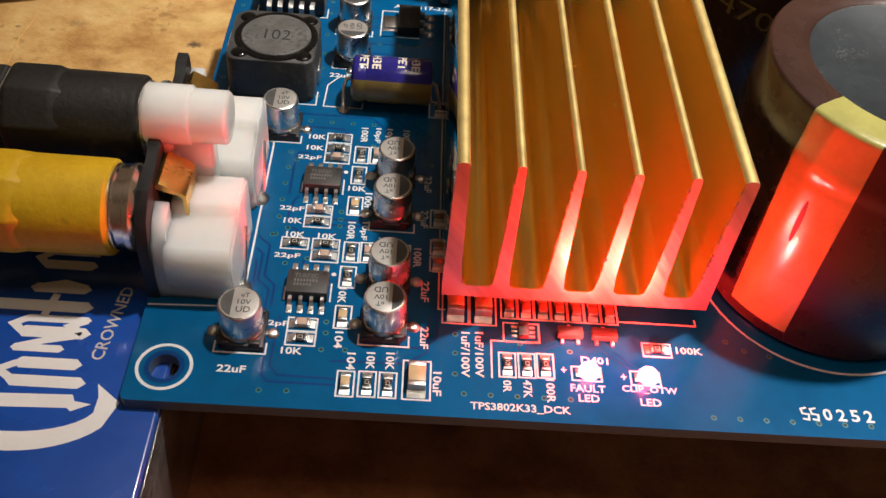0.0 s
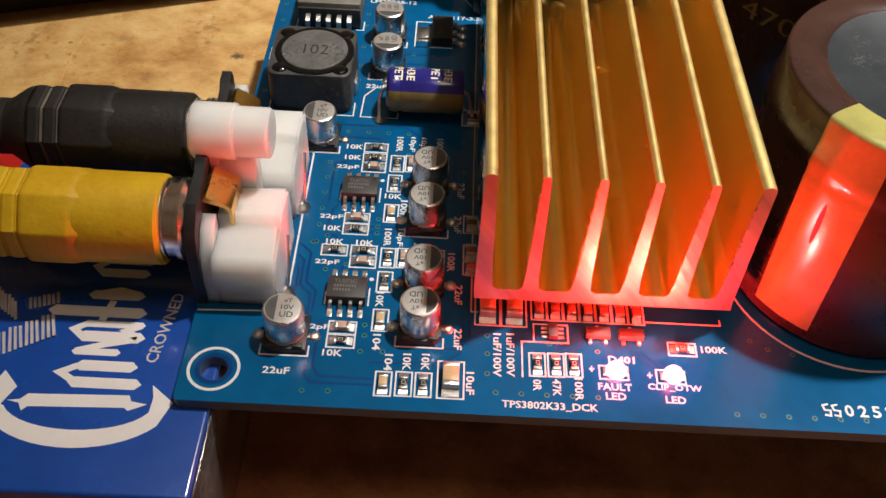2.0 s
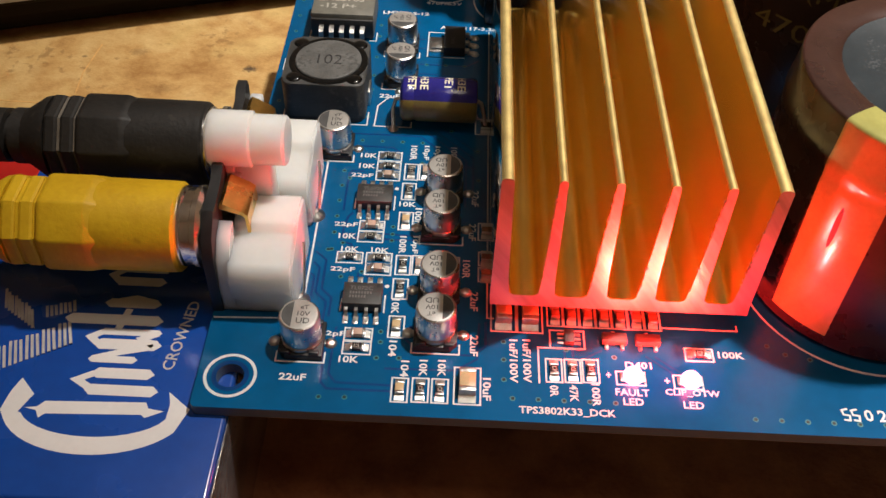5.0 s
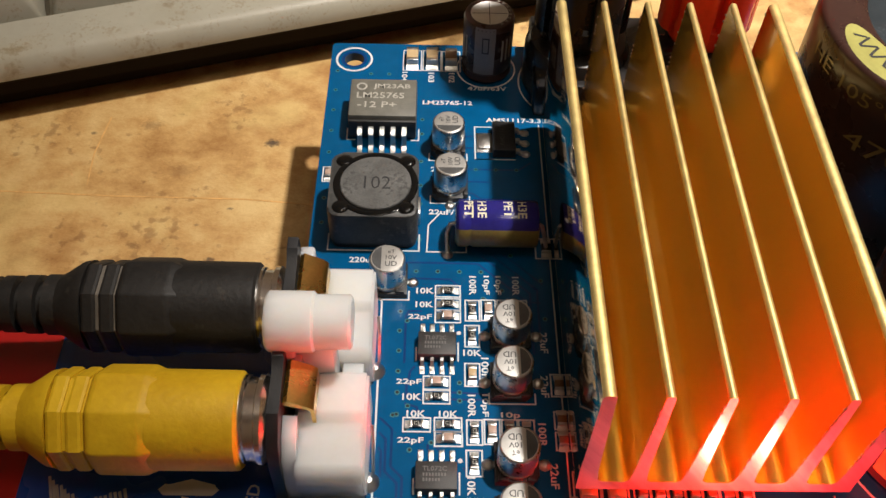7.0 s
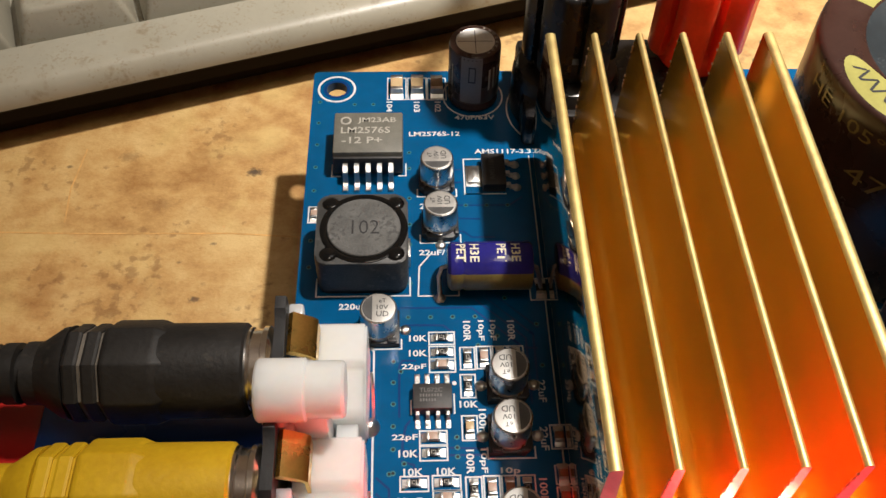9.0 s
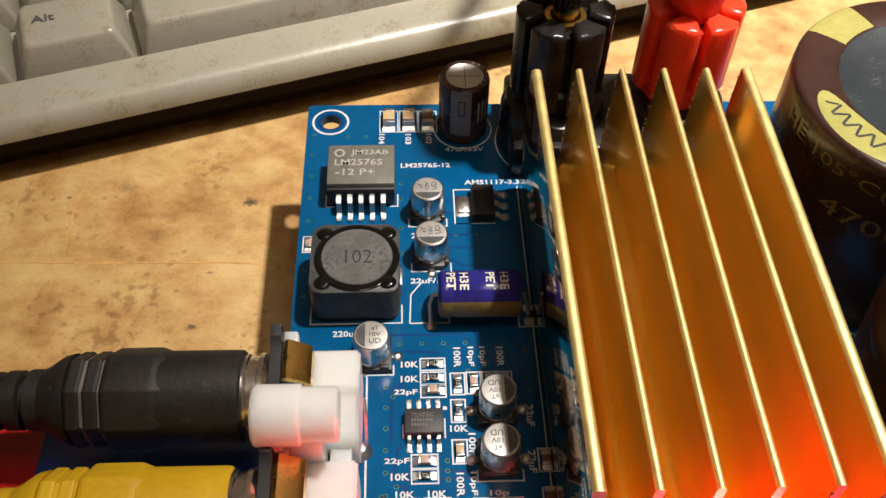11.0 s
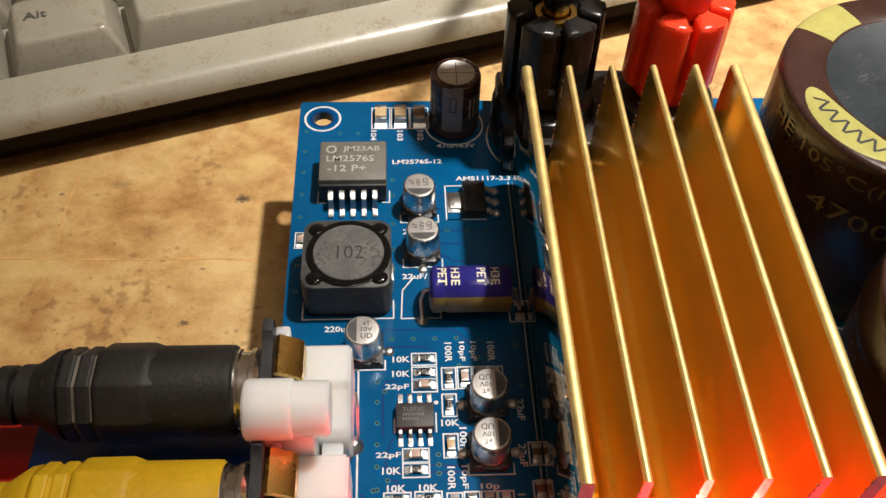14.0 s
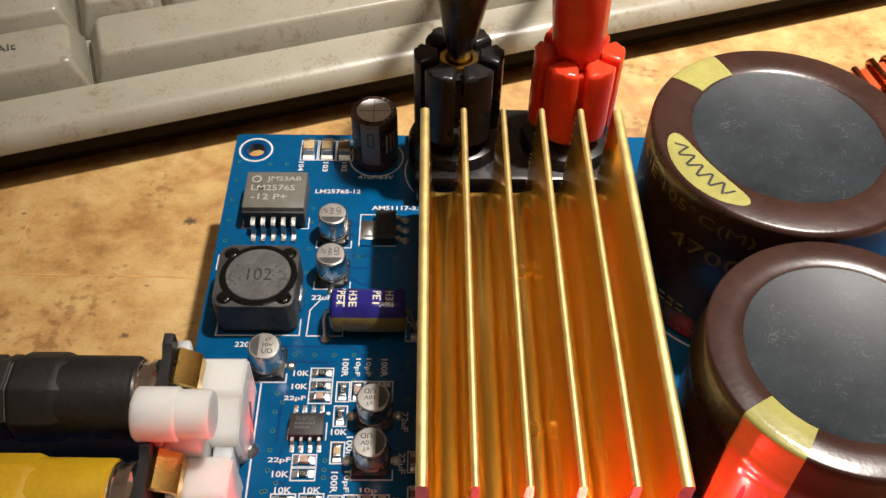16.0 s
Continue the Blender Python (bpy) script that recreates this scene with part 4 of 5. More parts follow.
# ---- gold heat sink ----
hs = thing("heat_sink", 0, 0, 0, "gold anodised aluminium heat sink with six upright fins", "heat sink")
FINS = [(30.3, 31.7, 30.3, 32.3), (36.5, 37.45, 36.15, 37.8), (42.6, 43.5, 42.0, 44.1), (48.5, 49.45, 47.9, 49.9), (54.5, 55.5, 53.8, 55.8), (59.95, 61.45, 59.5, 61.6)]
outline = [(30.3, 3.2)]
for i, (a, c, d, e) in enumerate(FINS):
    if i == 0:
        outline += [(30.2, 5.0)]
    else:
        outline += [(d + 0.0 - 0.7, 5.15), (d - 0.15, 5.6), (d + 0.15 * (a - d), 8.0)]
    r = (c - a) / 2
    for k in range(7):
        t = math.pi - math.pi * k / 6
        outline.append(((a + c) / 2 + r * math.cos(t), 23.55 + 0.45 * math.sin(t)))
    if i < 5:
        outline += [(e - 0.15 * (e - c), 8.0), (e + 0.15, 5.6), (e + 0.7, 5.15)]
outline += [(61.6, 5.0), (61.7, 3.2)]
b = bm_new()
front = [b.verts.new((x, 10.05, z)) for x, z in outline]
back = [b.verts.new((x, 72.8, z)) for x, z in outline]
n = len(outline)
for i in range(n):
    b.faces.new((front[i], front[(i + 1) % n], back[(i + 1) % n], back[i]))
for f in b.faces:
    if f.calc_center_median().z > 23.5:
        f.material_index = 1
    # outer sides take the gold whose colour is darkened for shade
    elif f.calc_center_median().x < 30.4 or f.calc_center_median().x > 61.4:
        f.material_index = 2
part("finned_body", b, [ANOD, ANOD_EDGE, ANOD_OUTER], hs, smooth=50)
for y, nm in ((10.05, front), (72.8, back)):
    b = bm_new()
    vs = [b.verts.new((x, y, z)) for x, z in outline]
    f = b.faces.new(vs)
    f.normal_update()
    bmesh.ops.triangulate(b, faces=[f])
    rnd = random.Random(4)
    for i, (a, c, d, e) in enumerate(FINS):
        for k in range((26 if y < 20 else 12) if i else 0):
            z = 7 + 15.5 * rnd.random()
            x = d + (a - d) * (z - 5) / 19 if i else c
            q = 0.05 + 0.1 * rnd.random()
            box(b, x - q, y - 0.12, z - q, x + q, y + 0.1, z + q)
    part("sawn_end", b, SAWN, hs, "bare sawn aluminium end", smooth=0)
for x, y in ((46.0, 55.8), (46.0, 27.8)):
    b = bm_new()
    lathe(b, [(0.0, 5.3), (0.75, 5.3), (0.8, 5.45), (1.15, 5.5), (1.25, 5.2)], 24, centre=(x, y, 0))
    part("screw_dimple", b, ANOD, hs)
b = bm_new()
box(b, 33.0, 16.0, 0.2, 59.0, 68.0, 3.18, 0.2)
amp = tagged(new("amplifier_chip", mesh_of(b, "amplifier_chip", CHIP, 30)), "flat black amplifier chip under the heat sink", "chip")

# ---- large brown capacitors ----
def cap_profile(girth=1.0):
    slim = girth < 1
    edge, roll = (17.25, 0.45) if slim else (17.75, 0.85)
    prof = [(13.0, 28.9), (13.4, 29.15), (15.0, 29.22), (edge - 0.55, 29.15), (edge, 29.02)]
    for k in range(1, 6):
        a = radians(90 - 15 * k)
        prof.append((edge + roll * math.cos(a), 29.02 - roll + roll * math.sin(a)))
    if slim:
        prof += [(17.72, 27.6), (17.8, 26.2), (17.95, 24.8), (18.1, 24.2), (18.15, 23.6), (18.12, 23.0), (18.0, 22.5), (17.95, 21.9), (18.0, 21.0), (16.9, 0.9), (16.5, 0.2), (15.8, 0.0)]
    else:
        prof += [(18.64, 27.4), (18.66, 24.0), (18.6, 22.4), (18.6, 0.9), (18.2, 0.2), (17.5, 0.0)]
    return [(r * girth, z) for r, z in prof]


def side_point(s, a, lift=0.02, girth=1.0):
    """A point on the sleeve: s runs along the profile from the disc, a is the turn."""
    prof = cap_profile(girth)
    k = 0
    while k < len(prof) - 2:
        l = math.dist(prof[k], prof[k + 1])
        if s <= l:
            break
        s -= l
        k += 1
    p, q = Vector(prof[k]), Vector(prof[k + 1])
    d = (q - p).normalized()
    v = p + d * s + Vector((-d.y, d.x)) * -lift * -1
    return Vector((v.x * math.cos(a), v.x * math.sin(a), v.y))


def big_capacitor(x, y, stripe, logo, girth, lean=None):
    ob = thing("large_capacitor", x, y, 0.03, "large upright brown sleeved capacitor with a grey disc on top", "capacitor", "large capacitors")
    b = bm_new()
    lathe(b, cap_profile(girth), 96)
    part("sleeve", b, SLEEVE, ob, "dark brown glossy sleeve")
    b = bm_new()
    lathe(b, [(13.1 * girth, 28.95), (12.9 * girth, 28.85), (0, 28.8)], 72)
    part("vent_disc", b, SLEEVE_DISC, ob, "dusty grey disc")
    b = bm_new()
    a0, a1 = (radians(v) for v in stripe)
    cols, rows = 16, [0.35 + 0.25 * i for i in range(60)] + [18, 22, 26, 30, 31.5]
    grid = [[b.verts.new(side_point(s, a0 + (a1 - a0) * i / cols, 0.035, girth)) for i in range(cols + 1)] for s in rows]
    for r0, r1 in zip(grid, grid[1:]):
        for i in range(cols):
            b.faces.new((r0[i], r0[i + 1], r1[i + 1], r1[i]))
    part("polarity_stripe", b, STRIPE, ob, "yellow-gold stripe down the side")
    b = bm_new()
    am = (a0 + a1) / 2 + 0.02
    for s0 in (16.5,):
        pts = [side_point(s0 + 3.0 * math.sin(t), am - 0.03 + 0.02 * math.cos(t), 0.05, girth) for t in [math.tau * i / 16 for i in range(16)]]
        b.faces.new([b.verts.new(p) for p in pts])
    part("minus_mark", b, INK, ob, smooth=0)
    for s0, ang in logo:
        b = bm_new()
        rim = []
        for ring in [k / 12 for k in range(1, 13)]:
            rim.append([b.verts.new(side_point(s0 + 2.35 * ring * math.sin(t), radians(ang) + 0.5 * ring * math.cos(t), 0.03, girth)) for t in [math.tau * i / 40 for i in range(40)]])
        c = b.verts.new(side_point(s0, radians(ang), 0.03, girth))
        for i in range(40):
            j = (i + 1) % 40
            b.faces.new((c, rim[0][i], rim[0][j]))
            for p, q in zip(rim, rim[1:]):
                b.faces.new((p[i], q[i], q[j], p[j]))
        part("maker_badge", b, STRIPE, ob, "yellow oval badge with dark bars")
        for i in range(11):
            a = radians(ang) - 0.36 + 0.066 * i
            h = 1.0 if 0 < i < 10 else 0.7
            slant = 0.028 * (1 if i % 2 else -1)
            b = bm_new()
            cols = [[b.verts.new(side_point(s0 - 0.2 + q, a + e + slant * q / h, 0.06, girth)) for e in (0, 0.012, 0.024)] for q in (-h, -h / 2, 0, h / 2, h)]
            for p, q in zip(cols, cols[1:]):
                for k in range(2):
                    b.faces.new((p[k], p[k + 1], q[k + 1], q[k]))
            part("badge_bar", b, INK, ob, smooth=0)
    for piece in ob.children if lean else ():
        for v in piece.data.vertices:
            v.co.x -= lean[0] * (29.2 * MM - v.co.z)
            v.co.y -= lean[1] * (29.2 * MM - v.co.z)
    return ob


capA = big_capacitor(83.0, 62.2, (113, 140), ((2.95, 210),), 1.045)
capB = big_capacitor(81.2, 25.1, (211, 238), (), 0.95, (0.055, 0.11))
for s, h, z, turn, w in (("HE 105\u00b0C(M)", 2.65, 25.3, -56, 22.6), ("4700", 2.75, 19.6, -41, 11.6)):
    b = wrap(text_bm(s, h, w), 19.67, turn)
    for v in b.verts:
        v.co.z += z
    part("printed_text", b, GOLD_INK, capA, smooth=0)
b = bm_new()
for i in range(5):
    a = radians(205 + 5 * i)
    for dz in (0, 1.2):
        vs = [b.verts.new((19.5 * math.cos(a + e), 19.5 * math.sin(a + e), 5.5 + dz + q)) for e, q in ((0, 0), (0.06, 0), (0.06, 0.4), (0, 0.4))]
        b.faces.new(vs)
part("printed_bars", b, STRIPE, capA, smooth=0)

# copper coils past the capacitors
def coil(x, y, z, tilt):
    ob = thing("toroid_coil", x, y, z, "toroidal coil wound with shiny copper wire", "inductor", "copper coils", tilt)
    b = bm_new()
    lathe(b, [(4.6, -3), (8.6, -3), (9, -2.6), (9, 2.6), (8.6, 3), (4.6, 3), (4.3, 2.6), (4.3, -2.6), (4.6, -3)], 36, axis="y")
    part("core", b, CORE_RED, ob, "orange-red toroid core")
    for i in range(20):
        a = math.tau * i / 20
        d, t = Vector((math.cos(a), 0, math.sin(a))), Vector((0, 1, 0))
        b = bm_new()
        pts = [d * 3.9 - t * 3.0, d * 3.9 + t * 3.0, d * 4.6 + t * 3.6, d * 8.8 + t * 3.6, d * 9.6 + t * 3.0, d * 9.6 - t * 3.0, d * 8.8 - t * 3.6, d * 4.6 - t * 3.6, d * 3.9 - t * 3.0]
        tube(b, pts, 0.62, 8)
        part("winding", b, COPPER, ob)
    return ob


c1 = coil(110.8, 88.6, 10.4, 12)
copy_thing(c1, pose(112.6 * MM, 66.0 * MM, 10.4 * MM, 0, 0, -8))

# ---- binding posts ----
base = thing("terminal_base", 46.2, 83.4, 0.02, "black plastic base of the loudspeaker terminals", "terminal block")
b = bm_new()
box(b, -17.0, -8.6, 0, 17.0, 9.4, 6.5, 0.7)
part("block", b, BLACK_PL, base)
for s in (-9.8, 9.8):
    b = bm_new()
    lathe(b, [(8.4, 0), (8.4, 6.6), (7.6, 8.4), (6.0, 9.0), (0, 9.0)], 48, centre=(s, 1.2, 0))
    part("collar", b, BLACK_PL, base)


def post(x, y, mat, label, plug_label, tip, group):
    ob = thing("binding_post", x, y, 9.05, label, "terminal", group)
    b = bm_new()
    lathe(b, [(5.2, 0), (5.6, 0.6), (5.8, 4.0), (4.9, 4.4), (4.9, 14.6), (3.0, 14.6), (2.9, 13.0), (0, 13.0)], 36)
    part("core", b, mat, ob)
    for i in range(6):
        b = bm_new()
        a0 = 60 * i
        pts = []
        for k in range(9):
            a = radians(-24 + 6 * k)
            r = 7.3 - 0.55 * (abs(k - 4) / 4) ** 3
            pts.append((r * math.cos(a), r * math.sin(a)))
        for k in range(9):
            a = radians(22 - 5.5 * k)
            pts.append((3.6 * math.cos(a), 3.6 * math.sin(a)))
        prism(b, pts, 2.2, 16.4, 0.8, seg=3)
        bmesh.ops.rotate(b, cent=(0, 0, 0), matrix=Matrix.Rotation(radians(a0), 3, "Z"), verts=b.verts)
        part("lobe", b, mat, ob)
    b = bm_new()
    lathe(b, [(3.1, 12.8), (3.1, 15.4), (2.3, 15.4), (2.3, 13.2)], 24)
    part("contact_sleeve", b, BRASS, ob, "gold-plated contact")
    pl = thing("banana_plug", x, y, 22.5, plug_label, "plug", "banana plugs")
    b = bm_new()
    lathe(b, [(1.9, 0), (1.9, 3.2), (0, 3.2)], 20)
    part("pin", b, BRASS, pl)
    b = bm_new()
    if mat is BLACK_PL:
        tube(b, [(0, 0, 3), (0.1, 0.2, 7), (0.4, 0.8, 14), (0.8, 2.0, 24), (0.9, 2.4, 27), (1.0, 2.8, 29)], [1.9, 2.8, 4.2, 4.9, 4.6, 2.4], 24)
    else:
        tube(b, [(0, 0, 1.5), (-0.4, 0.2, 5), (-0.8, 0.5, 12), (-1.0, 1.5, 24), (-1.0, 2.2, 29), (-1.0, 2.6, 31)], [3.4, 4.3, 4.6, 4.9, 4.6, 2.4], 14)
    part("handle", b, mat if mat is BLACK_PL else RED_PL, pl)
    b = bm_new()
    tube(b, [(0.8, 2.4, 27), (1.4, 4.5, 38), (4, 10, 52), (16, 34, 64), (40, 85, 66), (66, 150, 50), (88, 215, 5), (100, 255, -36), (110, 290, -44.4), (130, 400, -44.5)], 1.6, 12)
    part("cable", b, mat if mat is BLACK_PL else RED_PL, pl)
    return ob


post(36.4, 84.6, BLACK_PL, "black fluted binding post with a gold contact", "black tapered plug pushed into the binding post", None, "binding posts")
post(56.0, 85.6, RED_PL, "bright red fluted binding post with a gold contact", "red plug pushed into the binding post", None, "binding posts")

# ---- phono sockets and plugs ----
jk = thing("phono_socket", 0, 0, 0.02, "white plastic double phono socket with black flanges", "socket")


def along_x(b, prof, x0, x1, bev=0.3):
    a = [b.verts.new((x0, y, z)) for y, z in prof]
    c = [b.verts.new((x1, y, z)) for y, z in prof]
    caps = [b.faces.new(a), b.faces.new(c)]
    for k in range(len(prof)):
        b.faces.new((a[k], a[(k + 1) % len(prof)], c[(k + 1) % len(prof)], c[k]))
    if bev:
        bmesh.ops.bevel(b, geom=list(caps[1].edges), offset=bev, segments=2, affect="EDGES")
    return b


for dy in (0.0, 15.2):
    prof = [(9.9, 0), (9.9, 2.6), (9.3, 3.0), (9.2, 6.4), (9.5, 7.5), (10.3, 8.3), (14.9, 8.6), (15.3, 8.9), (15.6, 9.6), (16.1, 9.9), (20.8, 9.4), (21.4, 9.0), (21.7, 8.2), (21.7, 0)]
    part("housing", along_x(bm_new(), [(y + dy, z) for y, z in prof], -1.2, 6.5), WHITE_PL, jk, "white nylon housing", smooth=60)
    prof = [(9.9, 0), (9.7, 4.0), (10.4, 8.2), (12.4, 10.4), (14.6, 11.0), (14.6, 3.0), (20.0, 3.0), (20.0, 0)]
    part("front_wall", along_x(bm_new(), [(y + dy, z) for y, z in prof], -2.6, -1.0, 0), WHITE_PL, jk)
    b = bm_new()
    prism(b, [(9.6 + dy, -0.5), (9.6 + dy, 8.5), (10.6 + dy, 11.6), (13.2 + dy, 13.9), (18.2 + dy, 14.2), (19.6 + dy, 15.3), (21.3 + dy, 15.3), (21.6 + dy, 14.6), (21.6 + dy, -0.5)], -3.9, -2.6, 0.15)
    for v in b.verts:
        v.co = Vector((v.co.z, v.co.x, v.co.y))
    part("flange", b, BLACK, jk, "black flange plate")
    b = bm_new()
    side = [(-2.5, 12.9), (-2.0, 13.3), (0.2, 12.1), (0.8, 11.5), (0.9, 8.2), (0.5, 8.2), (0.4, 11.2), (0.0, 11.6), (-2.5, 12.5)]
    a = [b.verts.new((x, 15.0 + dy, z)) for x, z in side]
    c = [b.verts.new((x, 20.4 + dy, z)) for x, z in side]
    b.faces.new(a)
    b.faces.new(c)
    for k in range(len(side)):
        b.faces.new((a[k], a[(k + 1) % len(side)], c[(k + 1) % len(side)], c[k]))
    part("ground_tab", b, BRASS, jk, "gold-plated contact tab")
    b = bm_new()
    box(b, -2.7, 20.2 + dy, 9.0, -0.9, 22.0 + dy, 12.8, 0.35)
    part("nub", b, WHITE_PL, jk)
    b = bm_new()
    lathe(b, [(4.0, -8.2), (4.9, -8.0), (4.95, -6.6), (4.7, -6.4), (4.7, -5.4), (5.05, -5.2), (5.05, -4.6), (4.4, -3.9)], 40, axis="x", centre=(0, 15.0 + dy, 9.4))
    part("socket_shell", b, CHROME, jk, "nickel-plated shell")
    b = bm_new()
    lathe(b, [(1.35, 0), (1.25, 0.25), (0.9, 0.5), (0.45, 0.95), (0, 1.0)], 24, centre=(6.5, 11.9 + dy, 0))
    part("solder_joint", b, TIN, jk)
    b = bm_new()
    tube(b, [(6.95, 16.0 + dy, 6.4), (7.1, 14.6 + dy, 5.0), (7.1, 12.6 + dy, 1.6), (6.8, 12.0 + dy, 0.3)], 0.2, 8)
    part("rear_contact", b, TIN, jk)
b = bm_new()
lathe(b, [(0, -4.7), (3.2, -4.7), (3.45, -4.4), (3.45, 0.5), (3.12, 0.75), (3.1, 4.5), (2.85, 4.8), (0, 4.8)], 40, axis="x", centre=(0, 23.4, 16.4))
part("screw_boss", b, WHITE_PL, jk, "white round screw boss")
b = bm_new()
box(b, -4.4, 20.7, 0, -1.6, 25.0, 15.6, 0.5)
part("web", b, WHITE_PL, jk)
b = bm_new()
box(b, -1.7, 21.3, 0, 2.6, 24.8, 15.0, 0.35)
part("web", b, WHITE_PL, jk)
b = bm_new()
box(b, 3.0, 21.5, 0, 5.6, 25.2, 6.2, 0.3)
part("web", b, WHITE_PL, jk)


def plug(y, z, mat, label, ribs, tilt, sway):
    ob = thing("phono_plug", -7.0, y, z, label, "plug", "phono plugs")
    ob.matrix_world = pose(-7.0 * MM, y * MM, z * MM, 0, tilt, sway)
    b = bm_new()
    lathe(b, [(3.9, 0.0), (5.2, 0.0), (5.5, -0.3), (5.55, -1.0), (5.6, -9.4), (5.6, -9.6)], 48, axis="x")
    part("barrel", b, mat, ob)
    b = bm_new()
    hexa = []
    for xx, r in ((-8.6, 5.3), (-10.2, 5.95), (-15.4, 5.95), (-15.9, 5.6), (-16.2, 4.9)):
        ring = []
        for k in range(8):
            a = radians(22.5 + 45 * k)
            rr = r * (1.04 if k in (0, 3, 4, 7) else 1.04)
            ring.append(b.verts.new((xx, rr * math.cos(a), rr * math.sin(a))))
        hexa.append(ring)
    for p, q in zip(hexa, hexa[1:]):
        for k in range(8):
            b.faces.new((p[k], p[(k + 1) % 8], q[(k + 1) % 8], q[k]))
    b.faces.new(hexa[0])
    b.faces.new(hexa[-1])
    bmesh.ops.bevel(b, geom=list(b.edges), offset=0.28, segments=2, affect="EDGES", profile=0.5)
    part("grip", b, mat, ob, smooth=40)
    for k, xx in enumerate((-17.1, -19.2)):
        b = bm_new()
        lathe(b, [(4.6, xx + 0.95), (5.6, xx + 0.8), (5.75, xx + 0.5), (5.75, xx - 0.5), (5.6, xx - 0.8), (4.6, xx - 0.95)], 8, axis="x", a0=22.5, a1=382.5)
        part("rib", b, mat, ob, smooth=20)
        b = bm_new()
        lathe(b, [(5.2, xx + 1.45), (5.45, xx + 1.3), (5.45, xx + 0.85), (5.2, xx + 0.7)], 8, axis="x", a0=22.5, a1=382.5)
        part("worn_groove", b, ribs, ob, smooth=20)
    b = bm_new()
    lathe(b, [(4.7, -16.0), (4.7, -20.2), (5.5, -20.2), (5.3, -21.2), (4.0, -23.2), (3.6, -24)], 32, axis="x")
    part("neck", b, mat, ob)
    for k in range(7):
        xx = -23.6 - 2.6 * k
        b = bm_new()
        r = 3.7 - 0.12 * k
        lathe(b, [(r - 0.7, xx), (r, xx - 0.15), (r, xx - 1.8), (r - 0.7, xx - 2.0)], 24, axis="x")
        part("strain_relief_ring", b, mat, ob)
    b = bm_new()
    tube(b, [(-22, 0, 0), (-34, 0, 0), (-44, -0.3, -0.3), (-60, -1.5, -1.5), (-85, -4, -4.5), (-130, -10, -16), (-200, -22, -26)], 2.7, 16)
    part("cable", b, mat, ob)
    return ob


plug(14.8, 9.4, YELLOW, "yellow rubber phono plug pushed into the white socket", YELLOW, 0, 0)
plug(30.0, 9.6, RUBBER, "black rubber phono plug pushed into the white socket", RUBBER_WORN, 0, 0)

# ---- blue cigarette pack ----
pk = thing("cigarette_pack", 0, 0, -23.6, "flat blue cardboard cigarette pack with white lettering shapes", "pack")
TOP = 21.9
b = bm_new()
box(b, -88, -15.9, 0, 0.2, 39, TOP, 0.5, 3)
part("box", b, PACK, pk, "blue metallic card")
b = bm_new()
box(b, -88.3, -16.2, 0.05, -34.6, 39.3, TOP + 0.12, 0.5, 3)
part("lid", b, RED_CARD, pk, "red card lid")
b = bm_new()
box(b, 0.22, -15.2, 0.4, 0.4, 38.5, TOP - 0.8, 0.05)
part("film_wrap", b, FILM, pk, "crinkled clear film on the end")


def pack_shape(strokes, mat=PACK_INK, name="white_print", z=TOP + 0.02):
    """Lettering strokes as flat shapes; each stroke a polyline and its widths."""
    b = bm_new()
    for k, (pts, w) in enumerate(strokes):
        ribbon(b, pts, w, z - 0.02, z + 0.015 + 0.02 * k)
    part(name, b, mat, pk, smooth=0)


def flat(pts, name="white_print", mat=PACK_INK, lift=0.0):
    b = bm_new()
    prism(b, pts, TOP - 0.02, TOP + 0.03 + lift)
    part(name, b, mat, pk, smooth=0)


# a broad crescent with pointed ends, and a stack of angular strokes
crescent = [(-24.8, -0.5), (-25.5, -2.4), (-25.9, -5.0)]
for i in range(17):
    a = radians(200 + 8.2 * i)
    crescent.append((-14.9 + 10.9 * math.cos(a), -4.0 + 6.4 * math.sin(a)))
crescent += [(-4.2, -3.9), (-7.1, -1.6), (-6.6, -3.3)]
for i in range(15):
    a = radians(-16 - 10.6 * i)
    crescent.append((-15.0 + 8.7 * math.cos(a), -4.3 + 3.8 * math.sin(a)))
crescent += [(-23.8, -5.2), (-22.7, -2.7)]
flat(crescent)
flat([(-23.2, -4.6), (-21.8, -4.4), (-21.1, -3.6), (-9.4, -3.2), (-9.0, -4.0), (-7.1, -4.3), (-9.1, -5.3), (-9.6, -4.9), (-20.6, -5.3), (-21.2, -5.9), (-21.8, -4.9)])
def pointed(x0, x1, y, w):
    h = w / 2
    flat([(x0, y), (x0 + h, y + h), (x1 - h, y + h), (x1, y), (x1 - h, y - h), (x0 + h, y - h)])


for x0, x1, y, w in ((-17.2, -8.4, -1.7, 1.5), (-17.0, -9.4, 0.7, 1.5), (-18.0, -12.0, 2.7, 1.0), (-18.0, -9.6, 5.0, 1.6), (-17.8, -10.0, 6.9, 1.0), (-22.7, -10.3, 8.8, 1.6), (-18.4, -11.2, 11.5, 1.4), (-18.2, -11.4, 15.2, 1.4)):
    pointed(x0, x1, y, w)
for joint in ([(-16.6, -1.5), (-18.4, -0.4), (-16.6, 0.6)], [(-17.4, 5.0), (-18.6, 6.0), (-17.2, 6.9)], [(-10.6, 5.0), (-12.2, 6.0), (-10.4, 6.9)],
              [(-17.6, 2.7), (-14.5, 3.8), (-10.6, 4.8)], [(-17.8, 11.5), (-14.6, 12.4), (-11.8, 11.7)], [(-17.6, 15.2), (-18.6, 16.2), (-17.2, 17.2), (-11.6, 17.2)], [(-15.6, 7.4), (-15.0, 10.6)]):
    pack_shape([(joint, 0.9)])
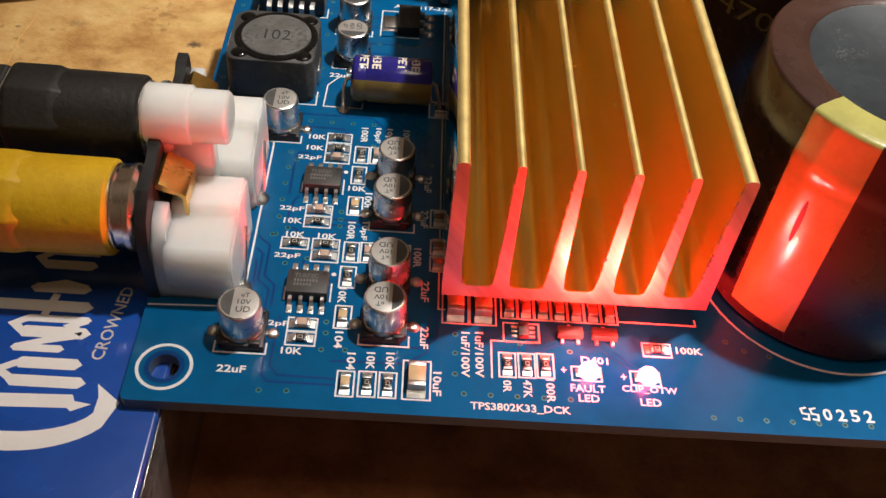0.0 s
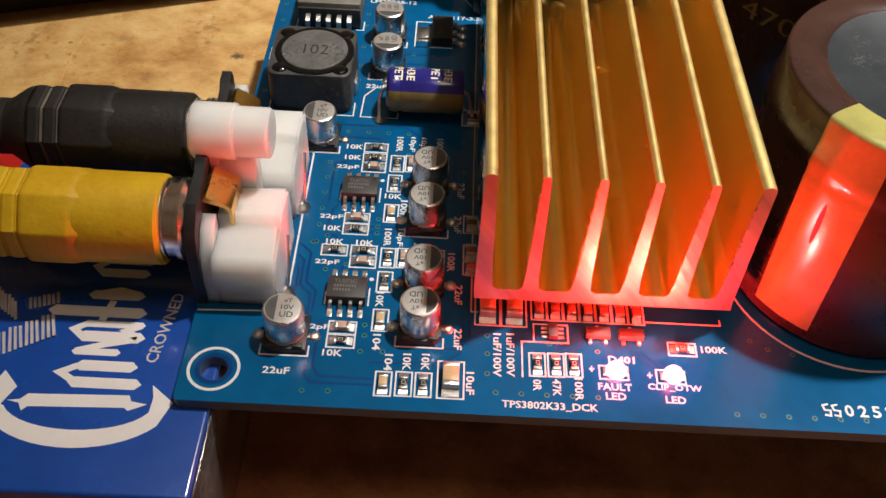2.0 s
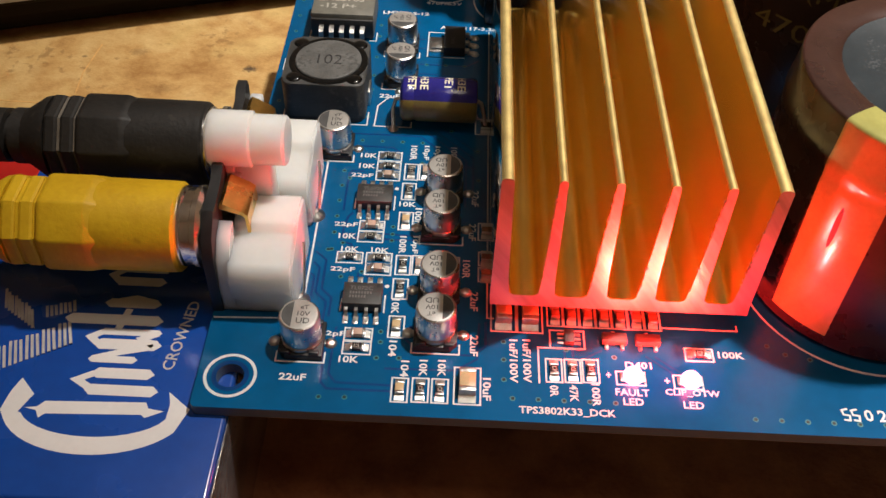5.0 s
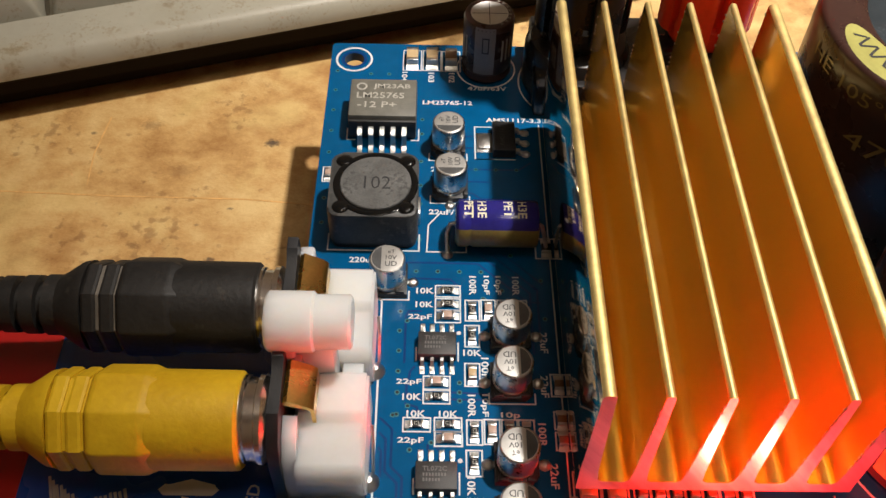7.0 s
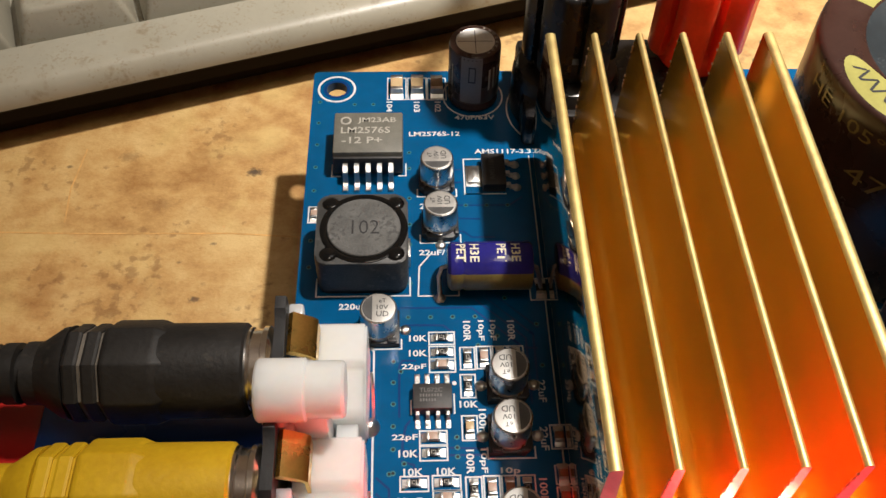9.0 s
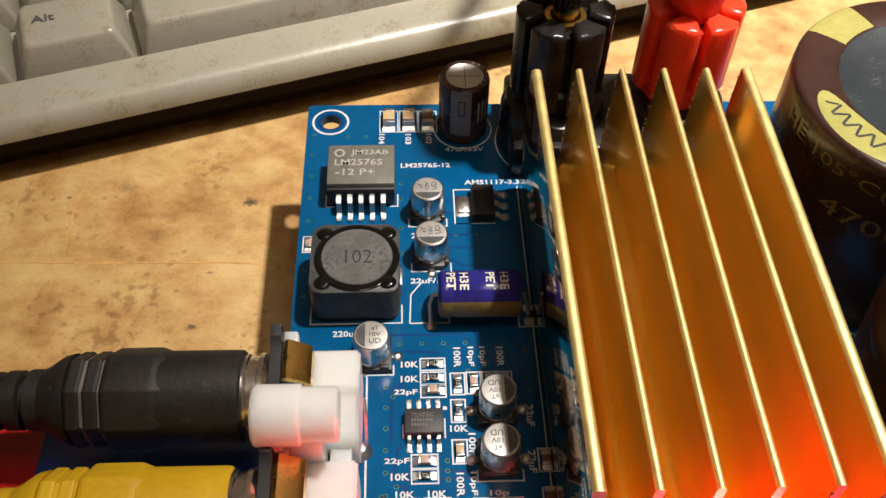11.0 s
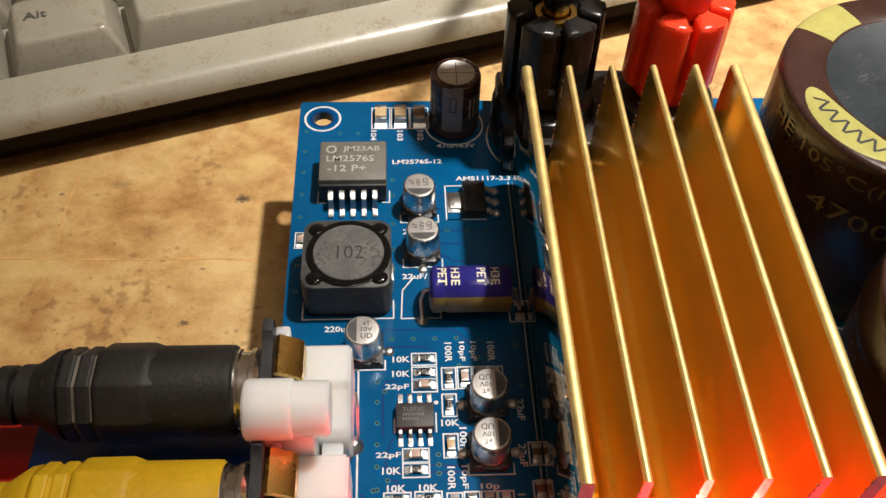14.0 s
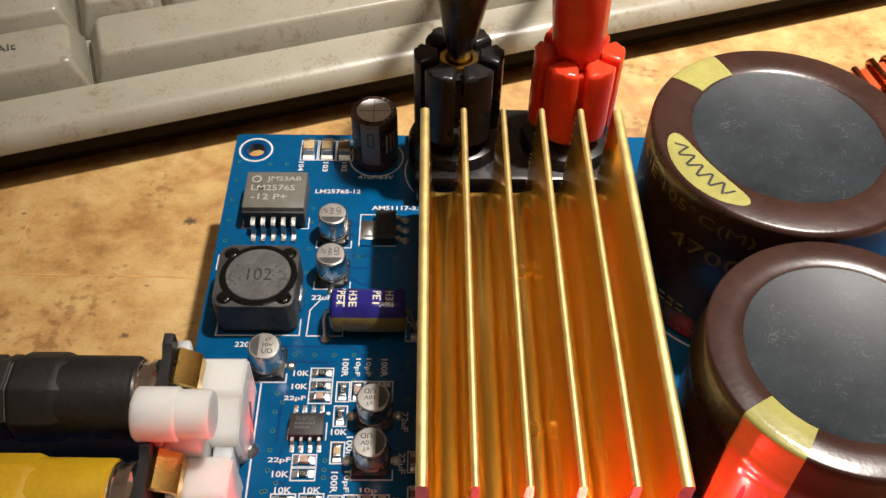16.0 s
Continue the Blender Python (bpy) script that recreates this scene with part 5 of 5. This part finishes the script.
text_part("CROWNED", -7.6, 6.9, TOP + 0.03, 1.5, 10.8, 84, PACK_STRIPE, pk)
# striped tail: narrow slanting bars in three groups
for x0, y0, x1, y1, n, h in ((-29.2, 1.9, -21.2, 6.4, 15, 3.6), (-31.0, 11.4, -26.6, 8.4, 9, 3.2), (-25.2, 9.6, -22.0, 10.6, 7, 1.8)):
    strip = []
    for i in range(n):
        k = i / (n - 1)
        x, y = x0 + (x1 - x0) * k, y0 + (y1 - y0) * k
        strip.append(([(x - 0.32 * h * 0.5, y + h * (0.5 - 0.05 * (i % 3))), (x + 0.32 * h * 0.5, y - h * 0.5)], 0.34))
    pack_shape(strip, PACK_STRIPE, "striped_print")

# ---- keyboard ----
SHELL_DARK = material("dark_brown_shell", (0.012, 0.008, 0.006), 0.8, spec=0.15, vary=0.2, scale=120, bump=0.1)
KA = 18.2
kb = new("keyboard")
kb.matrix_world = pose(-61.8 * MM, 100.0 * MM, -4.5 * MM, 0, 0, KA)
tagged(kb, "dirty yellowed white computer keyboard with a rounded front lip", "keyboard")


def sweep(prof, u0, u1, name, mat, label=""):
    b = bm_new()
    a = [b.verts.new((u0, v, z)) for v, z in prof]
    c = [b.verts.new((u1, v, z)) for v, z in prof]
    b.faces.new(a)
    b.faces.new(c)
    for k in range(len(prof)):
        b.faces.new((a[k], a[(k + 1) % len(prof)], c[(k + 1) % len(prof)], c[k]))
    return part(name, b, mat, kb, label, smooth=40)


lip = [(-1.9, -9.4), (-1.85, -8.6), (-1.4, -7.2), (-0.5, -6.0), (0.6, -5.3), (1.8, -4.9), (3.2, -4.65), (4.6, -4.5)]
lip += [(8.6, -4.2), (9.2, -5.0), (9.4, -8.0), (160, -6.0), (160, -9.4)]
sweep(lip, -120, 330, "upper_shell", CASE, "dirty yellowed white shell")
sweep([(3.0, -18.2), (1.8, -14.0), (-0.7, -13.2), (-0.9, -10.6), (-1.3, -10.2), (-1.4, -9.42), (158, -9.42), (158, -18.2)], -118, 328, "lower_shell", SHELL_DARK, "black lower shell")
for u in (-110, 60, 300):
    b = bm_new()
    box(b, u, 8, -19.1, u + 12, 16, -18.1, 0.3)
    part("foot", b, RUBBER, kb)


def key(u0, u1, v0, v1, name="key_cap"):
    b = bm_new()
    rings = []
    for z, g, r in ((-7.5, 0.0, 0.8), (-6.0, 0.0, 0.8), (-0.4, 2.3, 1.4), (0.3, 2.7, 1.6), (0.5, 3.4, 1.6)):
        rings.append([b.verts.new((x, y, z + 0.02 * (y - v0))) for x, y in rounded(u0 + g * 0.9, v0 + g * 0.8, u1 - g * 0.9, v1 - g * 1.2, r, 4)])
    m = len(rings[0])
    for p, q in zip(rings, rings[1:]):
        for k in range(m):
            b.faces.new((p[k], p[(k + 1) % m], q[(k + 1) % m], q[k]))
    b.faces.new(rings[-1])
    return part(name, b, CASE, kb, smooth=50)


for u0, u1 in ((-55, -31), (-30, -15), (-14, 3.8), (5.0, 26.6), (27.8, 142), (143, 162), (163, 182)):
    key(u0, u1, 9.9, 28.2)
for i in range(12):
    key(-50 + 19.05 * i, -50 + 19.05 * i + 18, 29.2, 47.0)
for i in range(12):
    key(-45 + 19.05 * i, -45 + 19.05 * i + 18, 48.2, 66.0)
text_part("Alt", 11.5, 19.5, 0.9, 2.2, 4.4, 0, FERRITE_DISC, kb)
